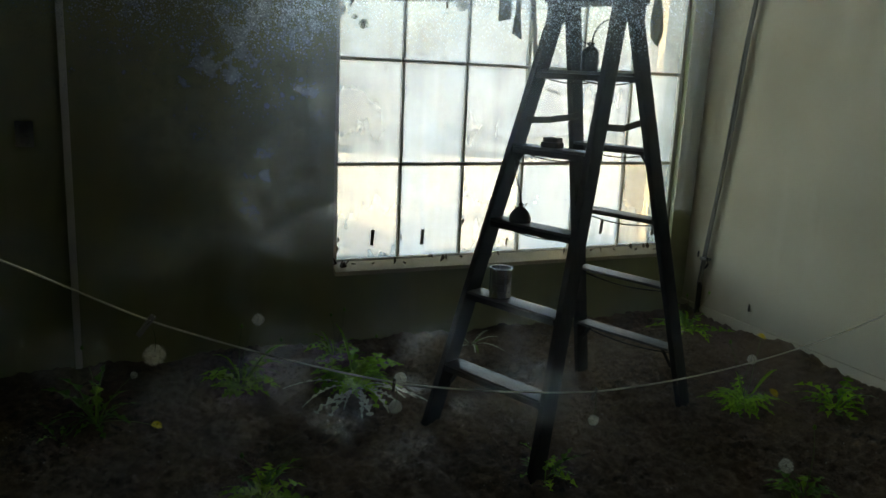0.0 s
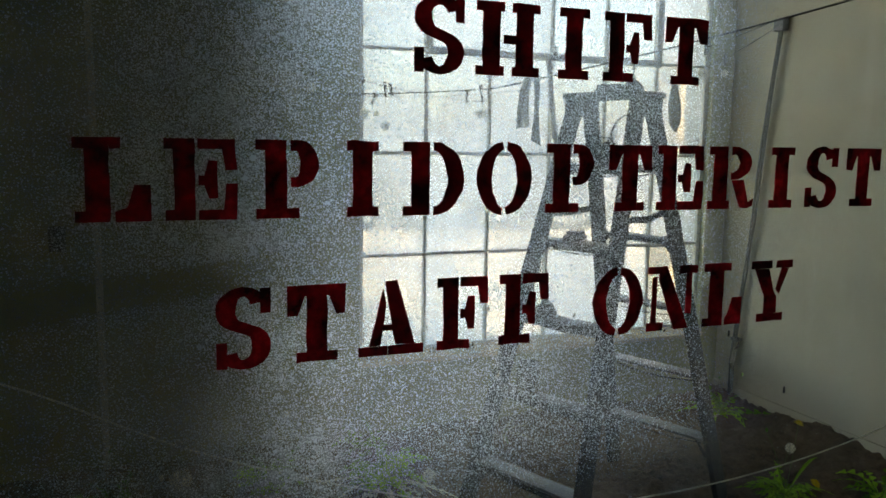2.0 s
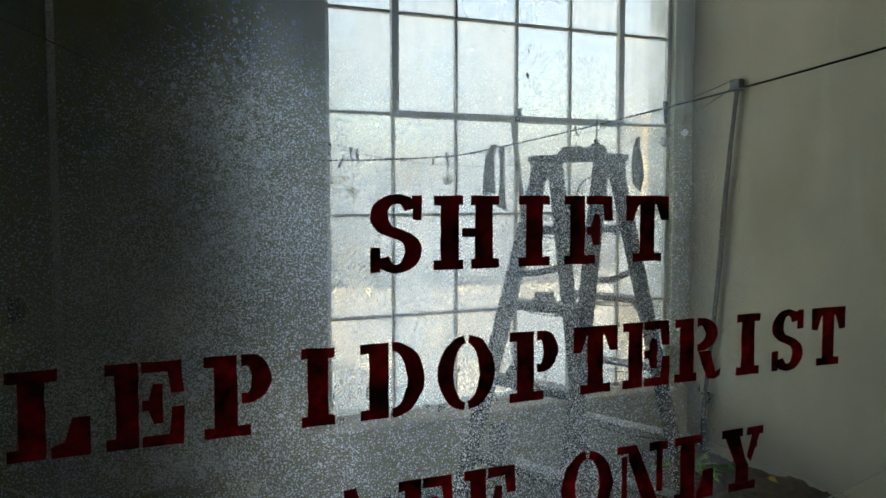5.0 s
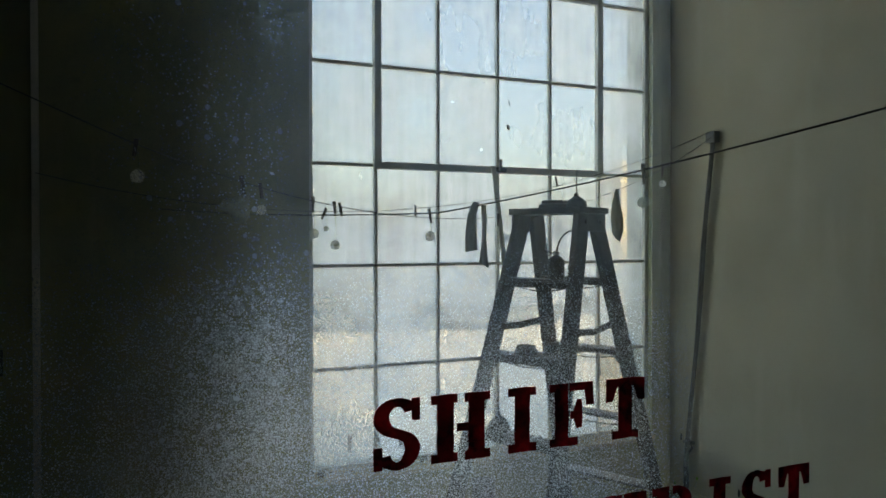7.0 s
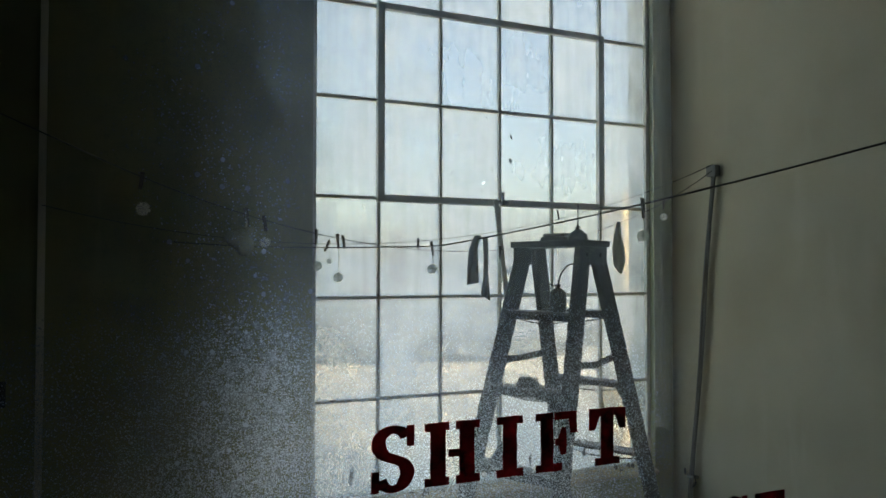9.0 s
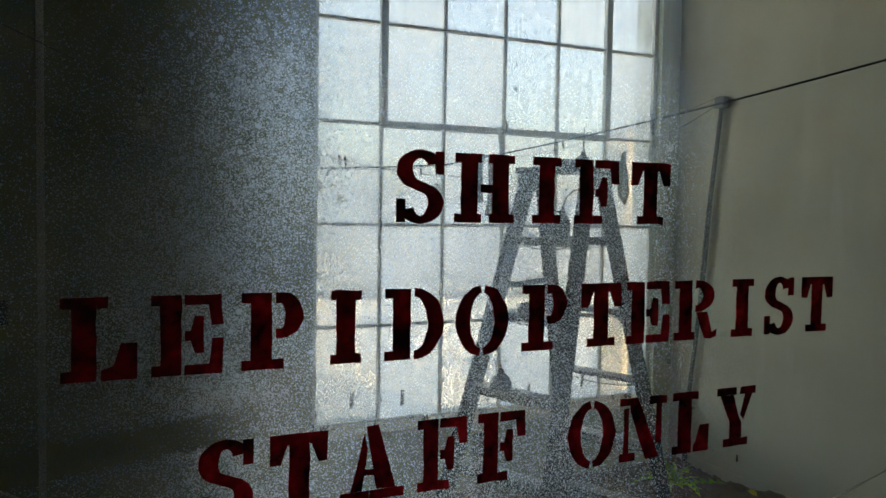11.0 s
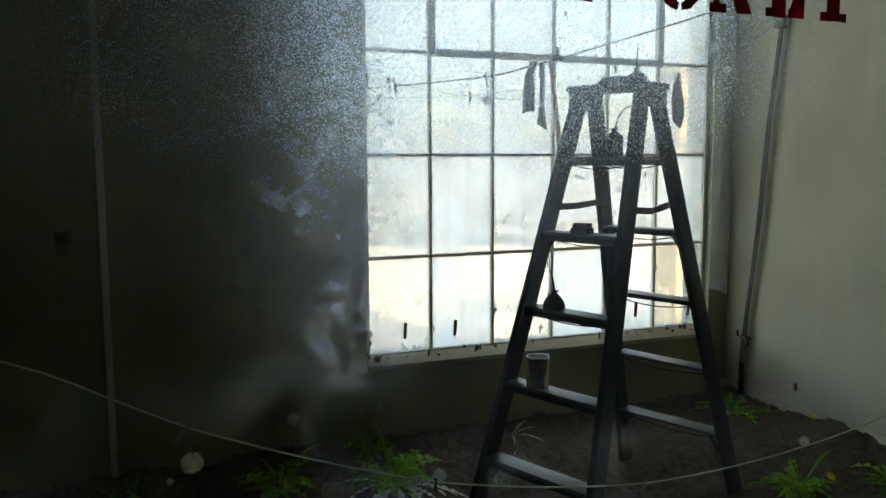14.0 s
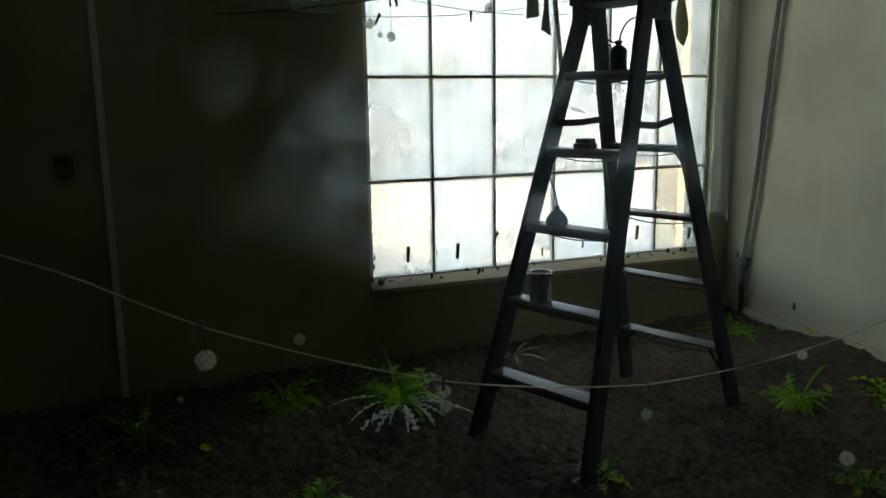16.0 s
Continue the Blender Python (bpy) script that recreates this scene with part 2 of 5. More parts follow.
def make_dust_and_glow_glass():
    """The near pane: clear glass under a grey dust speckle, made thickest in the middle and thinner to both sides to
    paint in window glow.
    """
    n = Nodes("dust_and_glow_glass")
    sep = n.t.nodes.new("ShaderNodeSeparateXYZ")
    n.link(n.co, sep.inputs[0])
    x, z = sep.outputs["X"], sep.outputs["Z"]

    def spots(scale, size, chance, edge=0.45):
        """Round specks, of which each has its own size and strength."""
        v = n.t.nodes.new("ShaderNodeTexVoronoi")
        v.inputs["Scale"].default_value = scale
        v.inputs["Randomness"].default_value = 1.0
        n.link(n.co, v.inputs["Vector"])
        s = n.t.nodes.new("ShaderNodeSeparateColor")
        n.link(v.outputs["Color"], s.inputs[0])
        some = n.math("GREATER_THAN", s.outputs[0], 1 - chance)
        r = n.math("MULTIPLY", s.outputs[1], size)
        soft = n.t.nodes.new("ShaderNodeMapRange")
        n.link(n.math("SUBTRACT", r, v.outputs["Distance"]), soft.inputs[0])
        soft.inputs[1].default_value, soft.inputs[2].default_value = 0.0, size * edge
        return n.math("MULTIPLY", n.math("MULTIPLY", some, s.outputs[2]), soft.outputs[0])

    def span(value, a, b, c, d):
        m = n.t.nodes.new("ShaderNodeMapRange")
        m.interpolation_type = "SMOOTHSTEP"
        n.link(value, m.inputs[0])
        for k, w in enumerate((a, b, c, d)):
            m.inputs[k + 1].default_value = w
        return m.outputs[0]

    def times(*values):
        out = values[0]
        for v in values[1:]:
            out = n.math("MULTIPLY", out, v)
        return out

    cloud = n.ramp(n.noise(16, 6, 0.62), (0.34, 0.12), (0.68, 1.0))
    blotch = n.math("ADD", n.math("MULTIPLY", spots(1900, 0.62, 0.75, 0.35), 0.75), n.math("MULTIPLY", spots(1050, 0.5, 0.55, 0.3), 1.25))
    blotch = n.math("ADD", n.math("ADD", blotch, n.math("MULTIPLY", spots(430, 0.42, 0.14, 0.3), 0.9)), n.ramp(n.noise(520, 3, 0.6), (0.42, 0.08), (0.70, 0.34)))
    # dense patch behind the lettering stands in for light scattered round the window
    patch = times(span(x, 0.005, 0.092, 0.07, 1.0), span(x, 0.19, 0.285, 1.0, 0.08), span(z, 1.39, 1.445, 0.0, 1.0), span(z, 1.56, 1.635, 1.0, 0.22))
    # grain kept to the height band that the camera sees sharp
    crisp = times(span(z, 1.425, 1.465, 0.06, 1.0), span(z, 1.59, 1.635, 1.0, 0.08))
    # bluish glow beside the far window's edge, put in as denser dust
    deep = n.math("SUBTRACT", x, span(z, 1.52, 1.60, 0.0, 0.018))
    haze = times(span(deep, 0.03, 0.095, 0.0, 1.0), span(x, 0.112, 0.134, 1.0, 0.04), span(z, 1.385, 1.455, 0.0, 1.0))
    grain = n.math("ADD", n.math("MULTIPLY", spots(2700, 0.75, 0.85, 0.4), 0.95), n.math("MULTIPLY", spots(1450, 0.58, 0.6, 0.35), 1.0))
    grain = n.math("ADD", grain, n.math("MULTIPLY", n.ramp(n.noise(2400, 3, 0.7), (0.48, 0.0), (0.68, 0.6)), 0.7))
    grain = n.math("ADD", n.math("MINIMUM", grain, 1.0), n.math("MULTIPLY", spots(520, 0.38, 0.14, 0.35), 0.8))
    dens = n.math("ADD", n.math("MULTIPLY", times(patch, crisp), n.math("ADD", n.math("MULTIPLY", times(grain, n.math("ADD", n.math("MULTIPLY", cloud, 0.45), 0.55)), DUST_GRAIN), 0.04)),
                  n.math("MULTIPLY", times(haze, cloud, blotch), DUST_GLOW))
    dens = n.math("ADD", dens, n.math("MULTIPLY", times(patch, cloud), DUST_FILM))
    # window glare over ladder and bars, put in as a thin film
    veil = times(span(x, 0.10, 0.15, 0.0, 1.0), span(x, 0.225, 0.28, 1.0, 0.0), span(z, 1.50, 1.57, 0.1, 1.0))
    dens = n.math("ADD", dens, n.math("MULTIPLY", veil, 0.09))
    wisp = n.ramp(n.noise(45, 5, 0.55, (1, 1, 1.6)), (0.45, 0.0), (0.68, 1.0))
    low = times(span(x, 0.062, 0.092, 0.0, 1.0), span(x, 0.116, 0.132, 1.0, 0.0), span(z, 1.365, 1.40, 0.0, 1.0), span(z, 1.43, 1.47, 1.0, 0.0))
    dens = n.math("ADD", dens, n.math("MULTIPLY", times(low, n.math("ADD", wisp, 0.25), n.ramp(n.noise(190, 3, 0.6), (0.42, 0.15), (0.62, 1.0))), 0.40))
    swirl = n.ramp(n.noise(75, 4, 0.6, (0.7, 1, 1)), (0.48, 0.0), (0.70, 1.0))
    smear = times(span(x, 0.06, 0.10, 0.0, 1.0), span(x, 0.19, 0.23, 1.0, 0.2), span(z, 1.295, 1.32, 0.0, 1.0), span(z, 1.33, 1.37, 1.0, 0.0))
    dens = n.math("ADD", dens, n.math("MULTIPLY", times(smear, swirl), 0.22))
    thin = n.ramp(n.noise(62, 5, 0.62, (1, 1, 0.8)), (0.46, 0.0), (0.70, 1.0))
    broad = times(span(x, 0.0, 0.045, 0.1, 1.0), span(x, 0.085, 0.115, 1.0, 0.0), span(z, 1.295, 1.335, 0.0, 1.0), span(z, 1.36, 1.41, 1.0, 0.0))
    dens = n.math("ADD", dens, n.math("MULTIPLY", times(broad, n.math("ADD", thin, 0.02)), 0.16))
    # a thin slanted streak with less dust
    off = n.math("ABSOLUTE", n.math("SUBTRACT", z, n.math("ADD", n.math("MULTIPLY", x, 0.12), 1.4935)), 0.0)
    sparse_streak = n.math("MAXIMUM", span(off, 0.0025, 0.0055, 0.35, 1.0), span(x, 0.07, 0.125, 0.0, 1.0))
    fac = n.math("MINIMUM", n.math("MULTIPLY", dens, sparse_streak), 0.92)
    clear = n.add("ShaderNodeBsdfTransparent", Color=(0.97, 0.98, 0.975, 1))
    gloss = n.add("ShaderNodeBsdfGlossy", Roughness=0.02)
    fr = n.add("ShaderNodeFresnel", IOR=1.2)
    g = n.t.nodes.new("ShaderNodeMixShader")
    n.link(fr.outputs[0], g.inputs[0])
    n.link(clear.outputs[0], g.inputs[1])
    n.link(gloss.outputs[0], g.inputs[2])
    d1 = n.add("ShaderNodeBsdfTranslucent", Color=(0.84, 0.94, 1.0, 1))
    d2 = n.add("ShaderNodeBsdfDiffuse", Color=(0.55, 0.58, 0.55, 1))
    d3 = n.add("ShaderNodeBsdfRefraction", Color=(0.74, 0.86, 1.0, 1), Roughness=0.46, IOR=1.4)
    # fixed normal aimed at the far window paints its glow into the dust
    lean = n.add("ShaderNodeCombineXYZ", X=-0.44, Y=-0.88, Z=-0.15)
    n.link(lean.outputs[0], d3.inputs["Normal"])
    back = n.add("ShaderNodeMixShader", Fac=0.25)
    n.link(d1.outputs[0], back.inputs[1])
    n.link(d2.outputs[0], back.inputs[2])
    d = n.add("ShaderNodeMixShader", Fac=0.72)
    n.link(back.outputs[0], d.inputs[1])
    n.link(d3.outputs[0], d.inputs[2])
    m = n.t.nodes.new("ShaderNodeMixShader")
    n.link(fac, m.inputs[0])
    n.link(g.outputs[0], m.inputs[1])
    n.link(d.outputs[0], m.inputs[2])
    return n.done(m.outputs[0])


M_DUST_AND_GLOW = make_dust_and_glow_glass()


def make_letter_paint():
    n = Nodes("red_stencil_paint")
    v = n.noise(95, 6, 0.65)
    col = n.ramp(v, (0.38, (0.022, 0.0006, 0.0015)), (0.56, (0.20, 0.002, 0.007)), (0.74, (0.60, 0.014, 0.026)))
    p = n.add("ShaderNodeBsdfPrincipled", Roughness=0.8, Specular_IOR_Level=0.1)
    n.link(col, p.inputs["Base Color"])
    return n.done(p.outputs[0])


M_RED = make_letter_paint()


# ---------------------------------------------------------------- building helpers
def box(bm, x0, x1, y0, y1, z0, z1, m=None):
    r = bmesh.ops.create_cube(bm, size=1.0)
    t = Matrix.LocRotScale(((x0 + x1) / 2, (y0 + y1) / 2, (z0 + z1) / 2), None, (x1 - x0, y1 - y0, z1 - z0))
    bmesh.ops.transform(bm, matrix=(m @ t) if m else t, verts=r["verts"])
    return r["verts"]


def soft_box(bm, x0, x1, y0, y1, z0, z1, bevel=0.004, m=None, seg=2):
    verts = box(bm, x0, x1, y0, y1, z0, z1, m)
    edges = list({e for v in verts for e in v.link_edges})
    bmesh.ops.bevel(bm, geom=edges, offset=bevel, segments=seg, affect="EDGES", profile=0.6)


def spin(bm, profile, steps=24, m=None):
    """A turned body: profile of (radius, height) rows."""
    rings = []
    for r, z in profile:
        ring = []
        for k in range(steps):
            a = 2 * math.pi * k / steps
            co = Vector((r * math.cos(a), r * math.sin(a), z))
            ring.append(bm.verts.new(m @ co if m else co))
        rings.append(ring)
    for a, b in zip(rings, rings[1:]):
        for k in range(steps):
            bm.faces.new((a[k], a[(k + 1) % steps], b[(k + 1) % steps], b[k]))
    bm.faces.new(list(reversed(rings[0])))
    bm.faces.new(rings[-1])


def tube(bm, pts, radius, steps=8):
    """A round tube along a path; radius may taper as (start, end)."""
    pts = [Vector(p) for p in pts]
    r0, r1 = radius if isinstance(radius, tuple) else (radius, radius)
    rings = []
    for i, p in enumerate(pts):
        d = (pts[min(i + 1, len(pts) - 1)] - pts[max(i - 1, 0)]).normalized()
        side = d.cross(Vector((0, 0, 1)) if abs(d.z) < 0.95 else Vector((0, 1, 0))).normalized()
        up = side.cross(d)
        r = r0 + (r1 - r0) * i / max(len(pts) - 1, 1)
        rings.append([bm.verts.new(p + r * (math.cos(2 * math.pi * k / steps) * side + math.sin(2 * math.pi * k / steps) * up)) for k in range(steps)])
    for a, b in zip(rings, rings[1:]):
        for k in range(steps):
            bm.faces.new((a[k], a[(k + 1) % steps], b[(k + 1) % steps], b[k]))
    bm.faces.new(list(reversed(rings[0])))
    bm.faces.new(rings[-1])


def mesh_of(name, bm, material, smooth=True):
    bmesh.ops.recalc_face_normals(bm, faces=bm.faces)
    me = bpy.data.meshes.new(name)
    bm.to_mesh(me)
    bm.free()
    if material:
        me.materials.append(material)
    if smooth:
        me.polygons.foreach_set("use_smooth", [True] * len(me.polygons))
        me.set_sharp_from_angle(angle=radians(35))
    return me


def part(name, bm, material, parent, label="", at=None):
    ob = new(name, mesh_of(name, bm, material))
    ob.parent = parent
    if at:
        ob.matrix_basis = at
    if label:
        tagged(ob, label)
    return ob


def piece(name, me, parent, at):
    ob = new(name, me)
    ob.parent = parent
    ob.matrix_basis = at
    return ob


def thing(name, label, category, at=None, group="", kind=""):
    ob = new(name)
    ob.empty_display_size = 0.05
    if at:
        ob.matrix_basis = at
    return tagged(ob, label, category, group, kind)


def slab(name, spans, material, label, category, bevel=0.0):
    bm = bmesh.new()
    for s in spans:
        if bevel:
            soft_box(bm, *s, bevel=bevel)
        else:
            box(bm, *s)
    return tagged(new(name, mesh_of(name, bm, material)), label, category, kind="structure")


def gnoise(x, y, s, seed=0.0):
    return noise.noise(Vector((x * s, y * s, seed)))


# ---------------------------------------------------------------- the room
WY = 4.05            # inner face of the window wall
RX = 3.72            # inner face of the cream side wall
WIN_X = (1.262, 3.570)
WIN_Z = (0.348, 4.25)
CEIL = 4.9

ground = slab("ground", [(-60, 60, -40, 400, -0.5, -0.32)], M_STONE, "pale dry sandy ground round the building", "ground")
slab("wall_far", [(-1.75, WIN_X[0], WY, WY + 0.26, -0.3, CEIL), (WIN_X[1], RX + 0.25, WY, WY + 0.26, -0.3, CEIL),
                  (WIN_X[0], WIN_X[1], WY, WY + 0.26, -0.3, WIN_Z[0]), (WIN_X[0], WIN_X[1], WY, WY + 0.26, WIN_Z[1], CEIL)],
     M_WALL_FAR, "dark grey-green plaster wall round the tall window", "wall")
slab("wall_right", [(RX, RX + 0.25, 0.30, WY - 0.003, -0.3, CEIL)], M_WALL, "stained cream plaster side wall", "wall")
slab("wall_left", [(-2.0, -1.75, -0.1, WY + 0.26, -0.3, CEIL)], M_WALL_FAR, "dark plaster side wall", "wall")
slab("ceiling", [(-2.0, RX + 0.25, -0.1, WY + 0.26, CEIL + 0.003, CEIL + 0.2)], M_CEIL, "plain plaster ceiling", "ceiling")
OPEN_X, OPEN_Z = (-0.42, 1.05), (0.92, 2.12)
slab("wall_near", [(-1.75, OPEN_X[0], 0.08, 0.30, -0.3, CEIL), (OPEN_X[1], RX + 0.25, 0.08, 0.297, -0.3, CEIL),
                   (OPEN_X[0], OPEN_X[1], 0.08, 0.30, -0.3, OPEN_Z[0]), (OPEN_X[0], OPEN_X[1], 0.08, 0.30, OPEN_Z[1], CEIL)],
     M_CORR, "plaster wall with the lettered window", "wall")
# added unseen passage on the camera's side; dims daylight on the glass
slab("passage_floor", [(-6.5, 3.97, -2.2, 0.08, -0.3, -0.02)], surface("passage_concrete", (0.10, 0.10, 0.09), (0.2, 0.2, 0.18), 1.5, 30, 0.85),
     "concrete floor of the added, unseen passage", "floor")
slab("passage_wall", [(-6.5, 3.97, -2.45, -2.2, -0.3, 2.9), (3.72, 3.97, -2.2, 0.077, -0.02, 2.9), (-6.5, -1.753, 0.08, 0.30, -0.3, 2.9)], M_CORR, "dark wall of the added passage, dims light on the glass", "wall")
slab("passage_ceiling", [(-6.5, 3.97, -2.45, 0.077, 2.903, 3.05)], M_CORR, "ceiling of the added passage, keeps sky off the glass", "ceiling")

# soil floor
SOIL = -0.105        # mean level of the soil
LADDER_C, LADDER_TH = Vector((1.998, 2.804, -0.10)), radians(-69.07)
_u = Vector((math.cos(LADDER_TH), math.sin(LADDER_TH), 0))
_v = Vector((-math.sin(LADDER_TH), math.cos(LADDER_TH), 0))
FEET = [LADDER_C + _v * a * 0.567 + _u * b * 0.299 for a in (-1, 1) for b in (-1, 1)]


def soil_z(x, y):
    z = SOIL + 0.030 * gnoise(x, y, 1.1, 3) + 0.020 * gnoise(x, y, 3.2, 7) + 0.018 * gnoise(x, y, 8, 1) + 0.018 * gnoise(x, y, 19, 5) + 0.015 * gnoise(x, y, 42, 8)
    for f in FEET:
        d = math.hypot(x - f.x, y - f.y)
        z += 0.035 * math.exp(-(((d - 0.09) / 0.07) ** 2)) * (0.6 + 0.6 * gnoise(x, y, 6, 11))
    z += 0.05 * math.exp(-(RX - x) / 0.2)
    edge = min(WY - y, RX - x)
    z += 0.03 * math.exp(-edge / 0.12) * (0.5 + gnoise(x, y, 4, 9))
    return z


def build_soil():
    nx, ny = 600, 410
    xs, ys = np.linspace(-1.74, RX - 0.003, nx), np.linspace(0.31, WY - 0.003, ny)
    verts = [(float(x), float(y), soil_z(x, y)) for y in ys for x in xs]
    faces = [(j * nx + i, j * nx + i + 1, (j + 1) * nx + i + 1, (j + 1) * nx + i) for j in range(ny - 1) for i in range(nx - 1)]
    me = bpy.data.meshes.new("soil")
    me.from_pydata(verts, [], faces)
    me.materials.append(M_SOIL)
    me.polygons.foreach_set("use_smooth", [True] * len(me.polygons))
    tagged(new("soil", me), "dark brown crumbly soil spread over the floor", "soil", kind="structure")


build_soil()


def build_crumbs(name, count, material, size, label, seed):
    """Clods and grit lying on the soil."""
    rnd = random.Random(seed)
    verts, faces = [], []
    for _ in range(count):
        x, y = rnd.uniform(-1.2, RX - 0.06), rnd.uniform(1.3, WY - 0.06)
        s = size * rnd.uniform(0.4, 1.0) ** 2 * 2
        base = len(verts)
        z = soil_z(x, y)
        rot = Euler((rnd.random() * 6, rnd.random() * 6, rnd.random() * 6)).to_matrix()
        for c in ((1, 0, 0), (-1, 0, 0), (0, 1, 0), (0, -1, 0), (0, 0, 0.8), (0, 0, -0.8)):
            p = rot @ Vector(c) * s * rnd.uniform(0.6, 1.2)
            verts.append((x + p.x, y + p.y, z + p.z))
        faces += [tuple(base + k for k in f) for f in ((0, 2, 4), (2, 1, 4), (1, 3, 4), (3, 0, 4), (2, 0, 5), (1, 2, 5), (3, 1, 5), (0, 3, 5))]
    me = bpy.data.meshes.new(name)
    me.from_pydata(verts, [], faces)
    me.materials.append(material)
    tagged(new(name, me), label, "soil", kind="stuff")


build_crumbs("soil_clods", 9000, M_SOIL, 0.0062, "small brown clods lying on the soil", 4)
build_crumbs("pale_grit", 1300, M_FLECK, 0.0028, "pale grit scattered over the soil", 5)

# batten and skirting
slab("trim", [(-0.047, -0.015, WY - 0.03, WY - 0.001, -0.14, CEIL)], M_BATTEN, "narrow painted wooden batten up the wall", "trim", 0.004)
slab("baseboard", [(RX - 0.016, RX - 0.001, 0.31, WY - 0.003, -0.15, 0.0)], M_WALL, "low cream plaster skirting half sunk in soil", "baseboard", 0.004)


# ---------------------------------------------------------------- the tall window
COLS = [1.282, 1.661, 2.046, 2.441, 2.814, 3.183, 3.556]
# topmost row is out of view, added to let in more daylight
ROWS_Z = [0.365, 0.909, 1.474, 2.033, 2.587, 3.121, 3.690, 4.240]


def build_window():
    win = thing("window_1", "tall steel-framed window with many dirty panes", "window", kind="structure")
    bm = bmesh.new()
    y0, y1 = WY + 0.05, WY + 0.085
    for x0, x1, z0, z1 in ((WIN_X[0], COLS[0] + 0.012, WIN_Z[0], WIN_Z[1]), (COLS[-1] - 0.012, WIN_X[1], WIN_Z[0], WIN_Z[1]),
                           (COLS[0] + 0.012, COLS[-1] - 0.012, WIN_Z[0], ROWS_Z[0] + 0.012), (COLS[0] + 0.012, COLS[-1] - 0.012, ROWS_Z[-1] - 0.012, WIN_Z[1])):
        soft_box(bm, x0, x1, y0 - 0.006, y1 + 0.006, z0, z1, 0.003)
    part("window_frame", bm, M_SASH, win)
    for x in COLS[1:-1]:
        bm = bmesh.new()
        soft_box(bm, x - 0.009, x + 0.009, y0 + 0.004, y1, ROWS_Z[0] + 0.01, ROWS_Z[-1] - 0.01, 0.003)
        part("glazing_bar", bm, M_SASH, win)
    for z in ROWS_Z[1:-1]:
        bm = bmesh.new()
        soft_box(bm, COLS[0] + 0.01, COLS[-1] - 0.01, y0 + 0.001, y1 + 0.003, z - 0.009, z + 0.009, 0.003)
        part("glazing_bar", bm, M_SASH, win)
    # the vent that opens, with its heavier frame
    bm = bmesh.new()
    a, b, c, d = COLS[1], COLS[5], ROWS_Z[3], ROWS_Z[5]
    soft_box(bm, a - 0.016, a + 0.026, y0 - 0.018, y0 + 0.02, c - 0.02, d + 0.022, 0.004)
    soft_box(bm, b - 0.026, b + 0.016, y0 - 0.018, y0 + 0.02, c - 0.02, d + 0.022, 0.004)
    soft_box(bm, a + 0.026, b - 0.026, y0 - 0.016, y0 + 0.02, c - 0.02, c + 0.02, 0.004)
    soft_box(bm, a + 0.026, b - 0.026, y0 - 0.016, y0 + 0.02, d - 0.016, d + 0.022, 0.004)
    part("vent_frame", bm, M_SASH, win)
    bm = bmesh.new()
    soft_box(bm, 2.40, 2.47, y0 - 0.05, y0 - 0.018, c - 0.016, c + 0.012, 0.004)
    soft_box(bm, 2.42, 2.435, y0 - 0.06, y0 - 0.045, c - 0.01, c + 0.06, 0.003)
    part("latch", bm, M_IRON, win)
    for i in range(6):
        for j in range(len(ROWS_Z) - 1):
            bm = bmesh.new()
            box(bm, COLS[i] + 0.009, COLS[i + 1] - 0.009, y0 + 0.020, y0 + 0.023, ROWS_Z[j] + 0.009, ROWS_Z[j + 1] - 0.009)
            p = part("pane", bm, M_PANE, win)
            # no shadow: the room gets full daylight past the dimming tint
            p.visible_shadow = False
    bm = bmesh.new()
    tilt = Matrix.Translation((0, WY, WIN_Z[0] - 0.006)) @ Matrix.Rotation(radians(24), 4, "X")
    soft_box(bm, WIN_X[0] + 0.002, WIN_X[1] - 0.002, -0.045, 0.050, -0.022, 0.008, 0.005, tilt)
    part("window_sill", bm, M_SILL, win, "dusty cream sill with dry litter on it")


build_window()


def build_curtain(x0, x1, y, z0, z1, seed, material, label):
    rnd = random.Random(seed)
    nx, nz = 40, 60
    ph = rnd.random() * 6
    verts = []
    for j in range(nz):
        for i in range(nx):
            s, h = i / (nx - 1), j / (nz - 1)
            x = x0 + (x1 - x0) * s + 0.012 * math.sin(6 * h + ph)
            yy = y + 0.012 * math.sin(s * 13 + ph + 1.2 * math.sin(3 * h)) + 0.012 * gnoise(s * 3, h * 4, 1.0, seed)
            z = z0 + (z1 - z0) * h + (0.03 * math.sin(s * 5 + ph) if j == 0 else 0)
            verts.append((x, yy, z))
    faces = [(j * nx + i, j * nx + i + 1, (j + 1) * nx + i + 1, (j + 1) * nx + i) for j in range(nz - 1) for i in range(nx - 1)]
    me = bpy.data.meshes.new("sheer_curtain")
    me.from_pydata(verts, [], faces)
    me.materials.append(material)
    me.polygons.foreach_set("use_smooth", [True] * len(me.polygons))
    ob = tagged(new("sheer_curtain", me), label, "curtain", "sheer curtains at the window")
    md = ob.modifiers.new("thickness", "SOLIDIFY")
    md.thickness = 0.0006


build_curtain(3.475, 3.645, WY - 0.09, 0.60, 4.902, 2, M_SHEER, "thin translucent sheer curtain beside the cream wall")
build_curtain(1.09, 1.27, WY - 0.07, 0.60, 4.902, 5, M_SHEER_THIN, "thin translucent sheer curtain beside the dark wall")

# what stands outside the glass
slab("garden_pillar", [(4.85, 5.8, 6.0, 6.4, -0.32, 2.36)], M_CREAM_OUT, "cream stucco pillar outside the window", "pillar", 0.02)


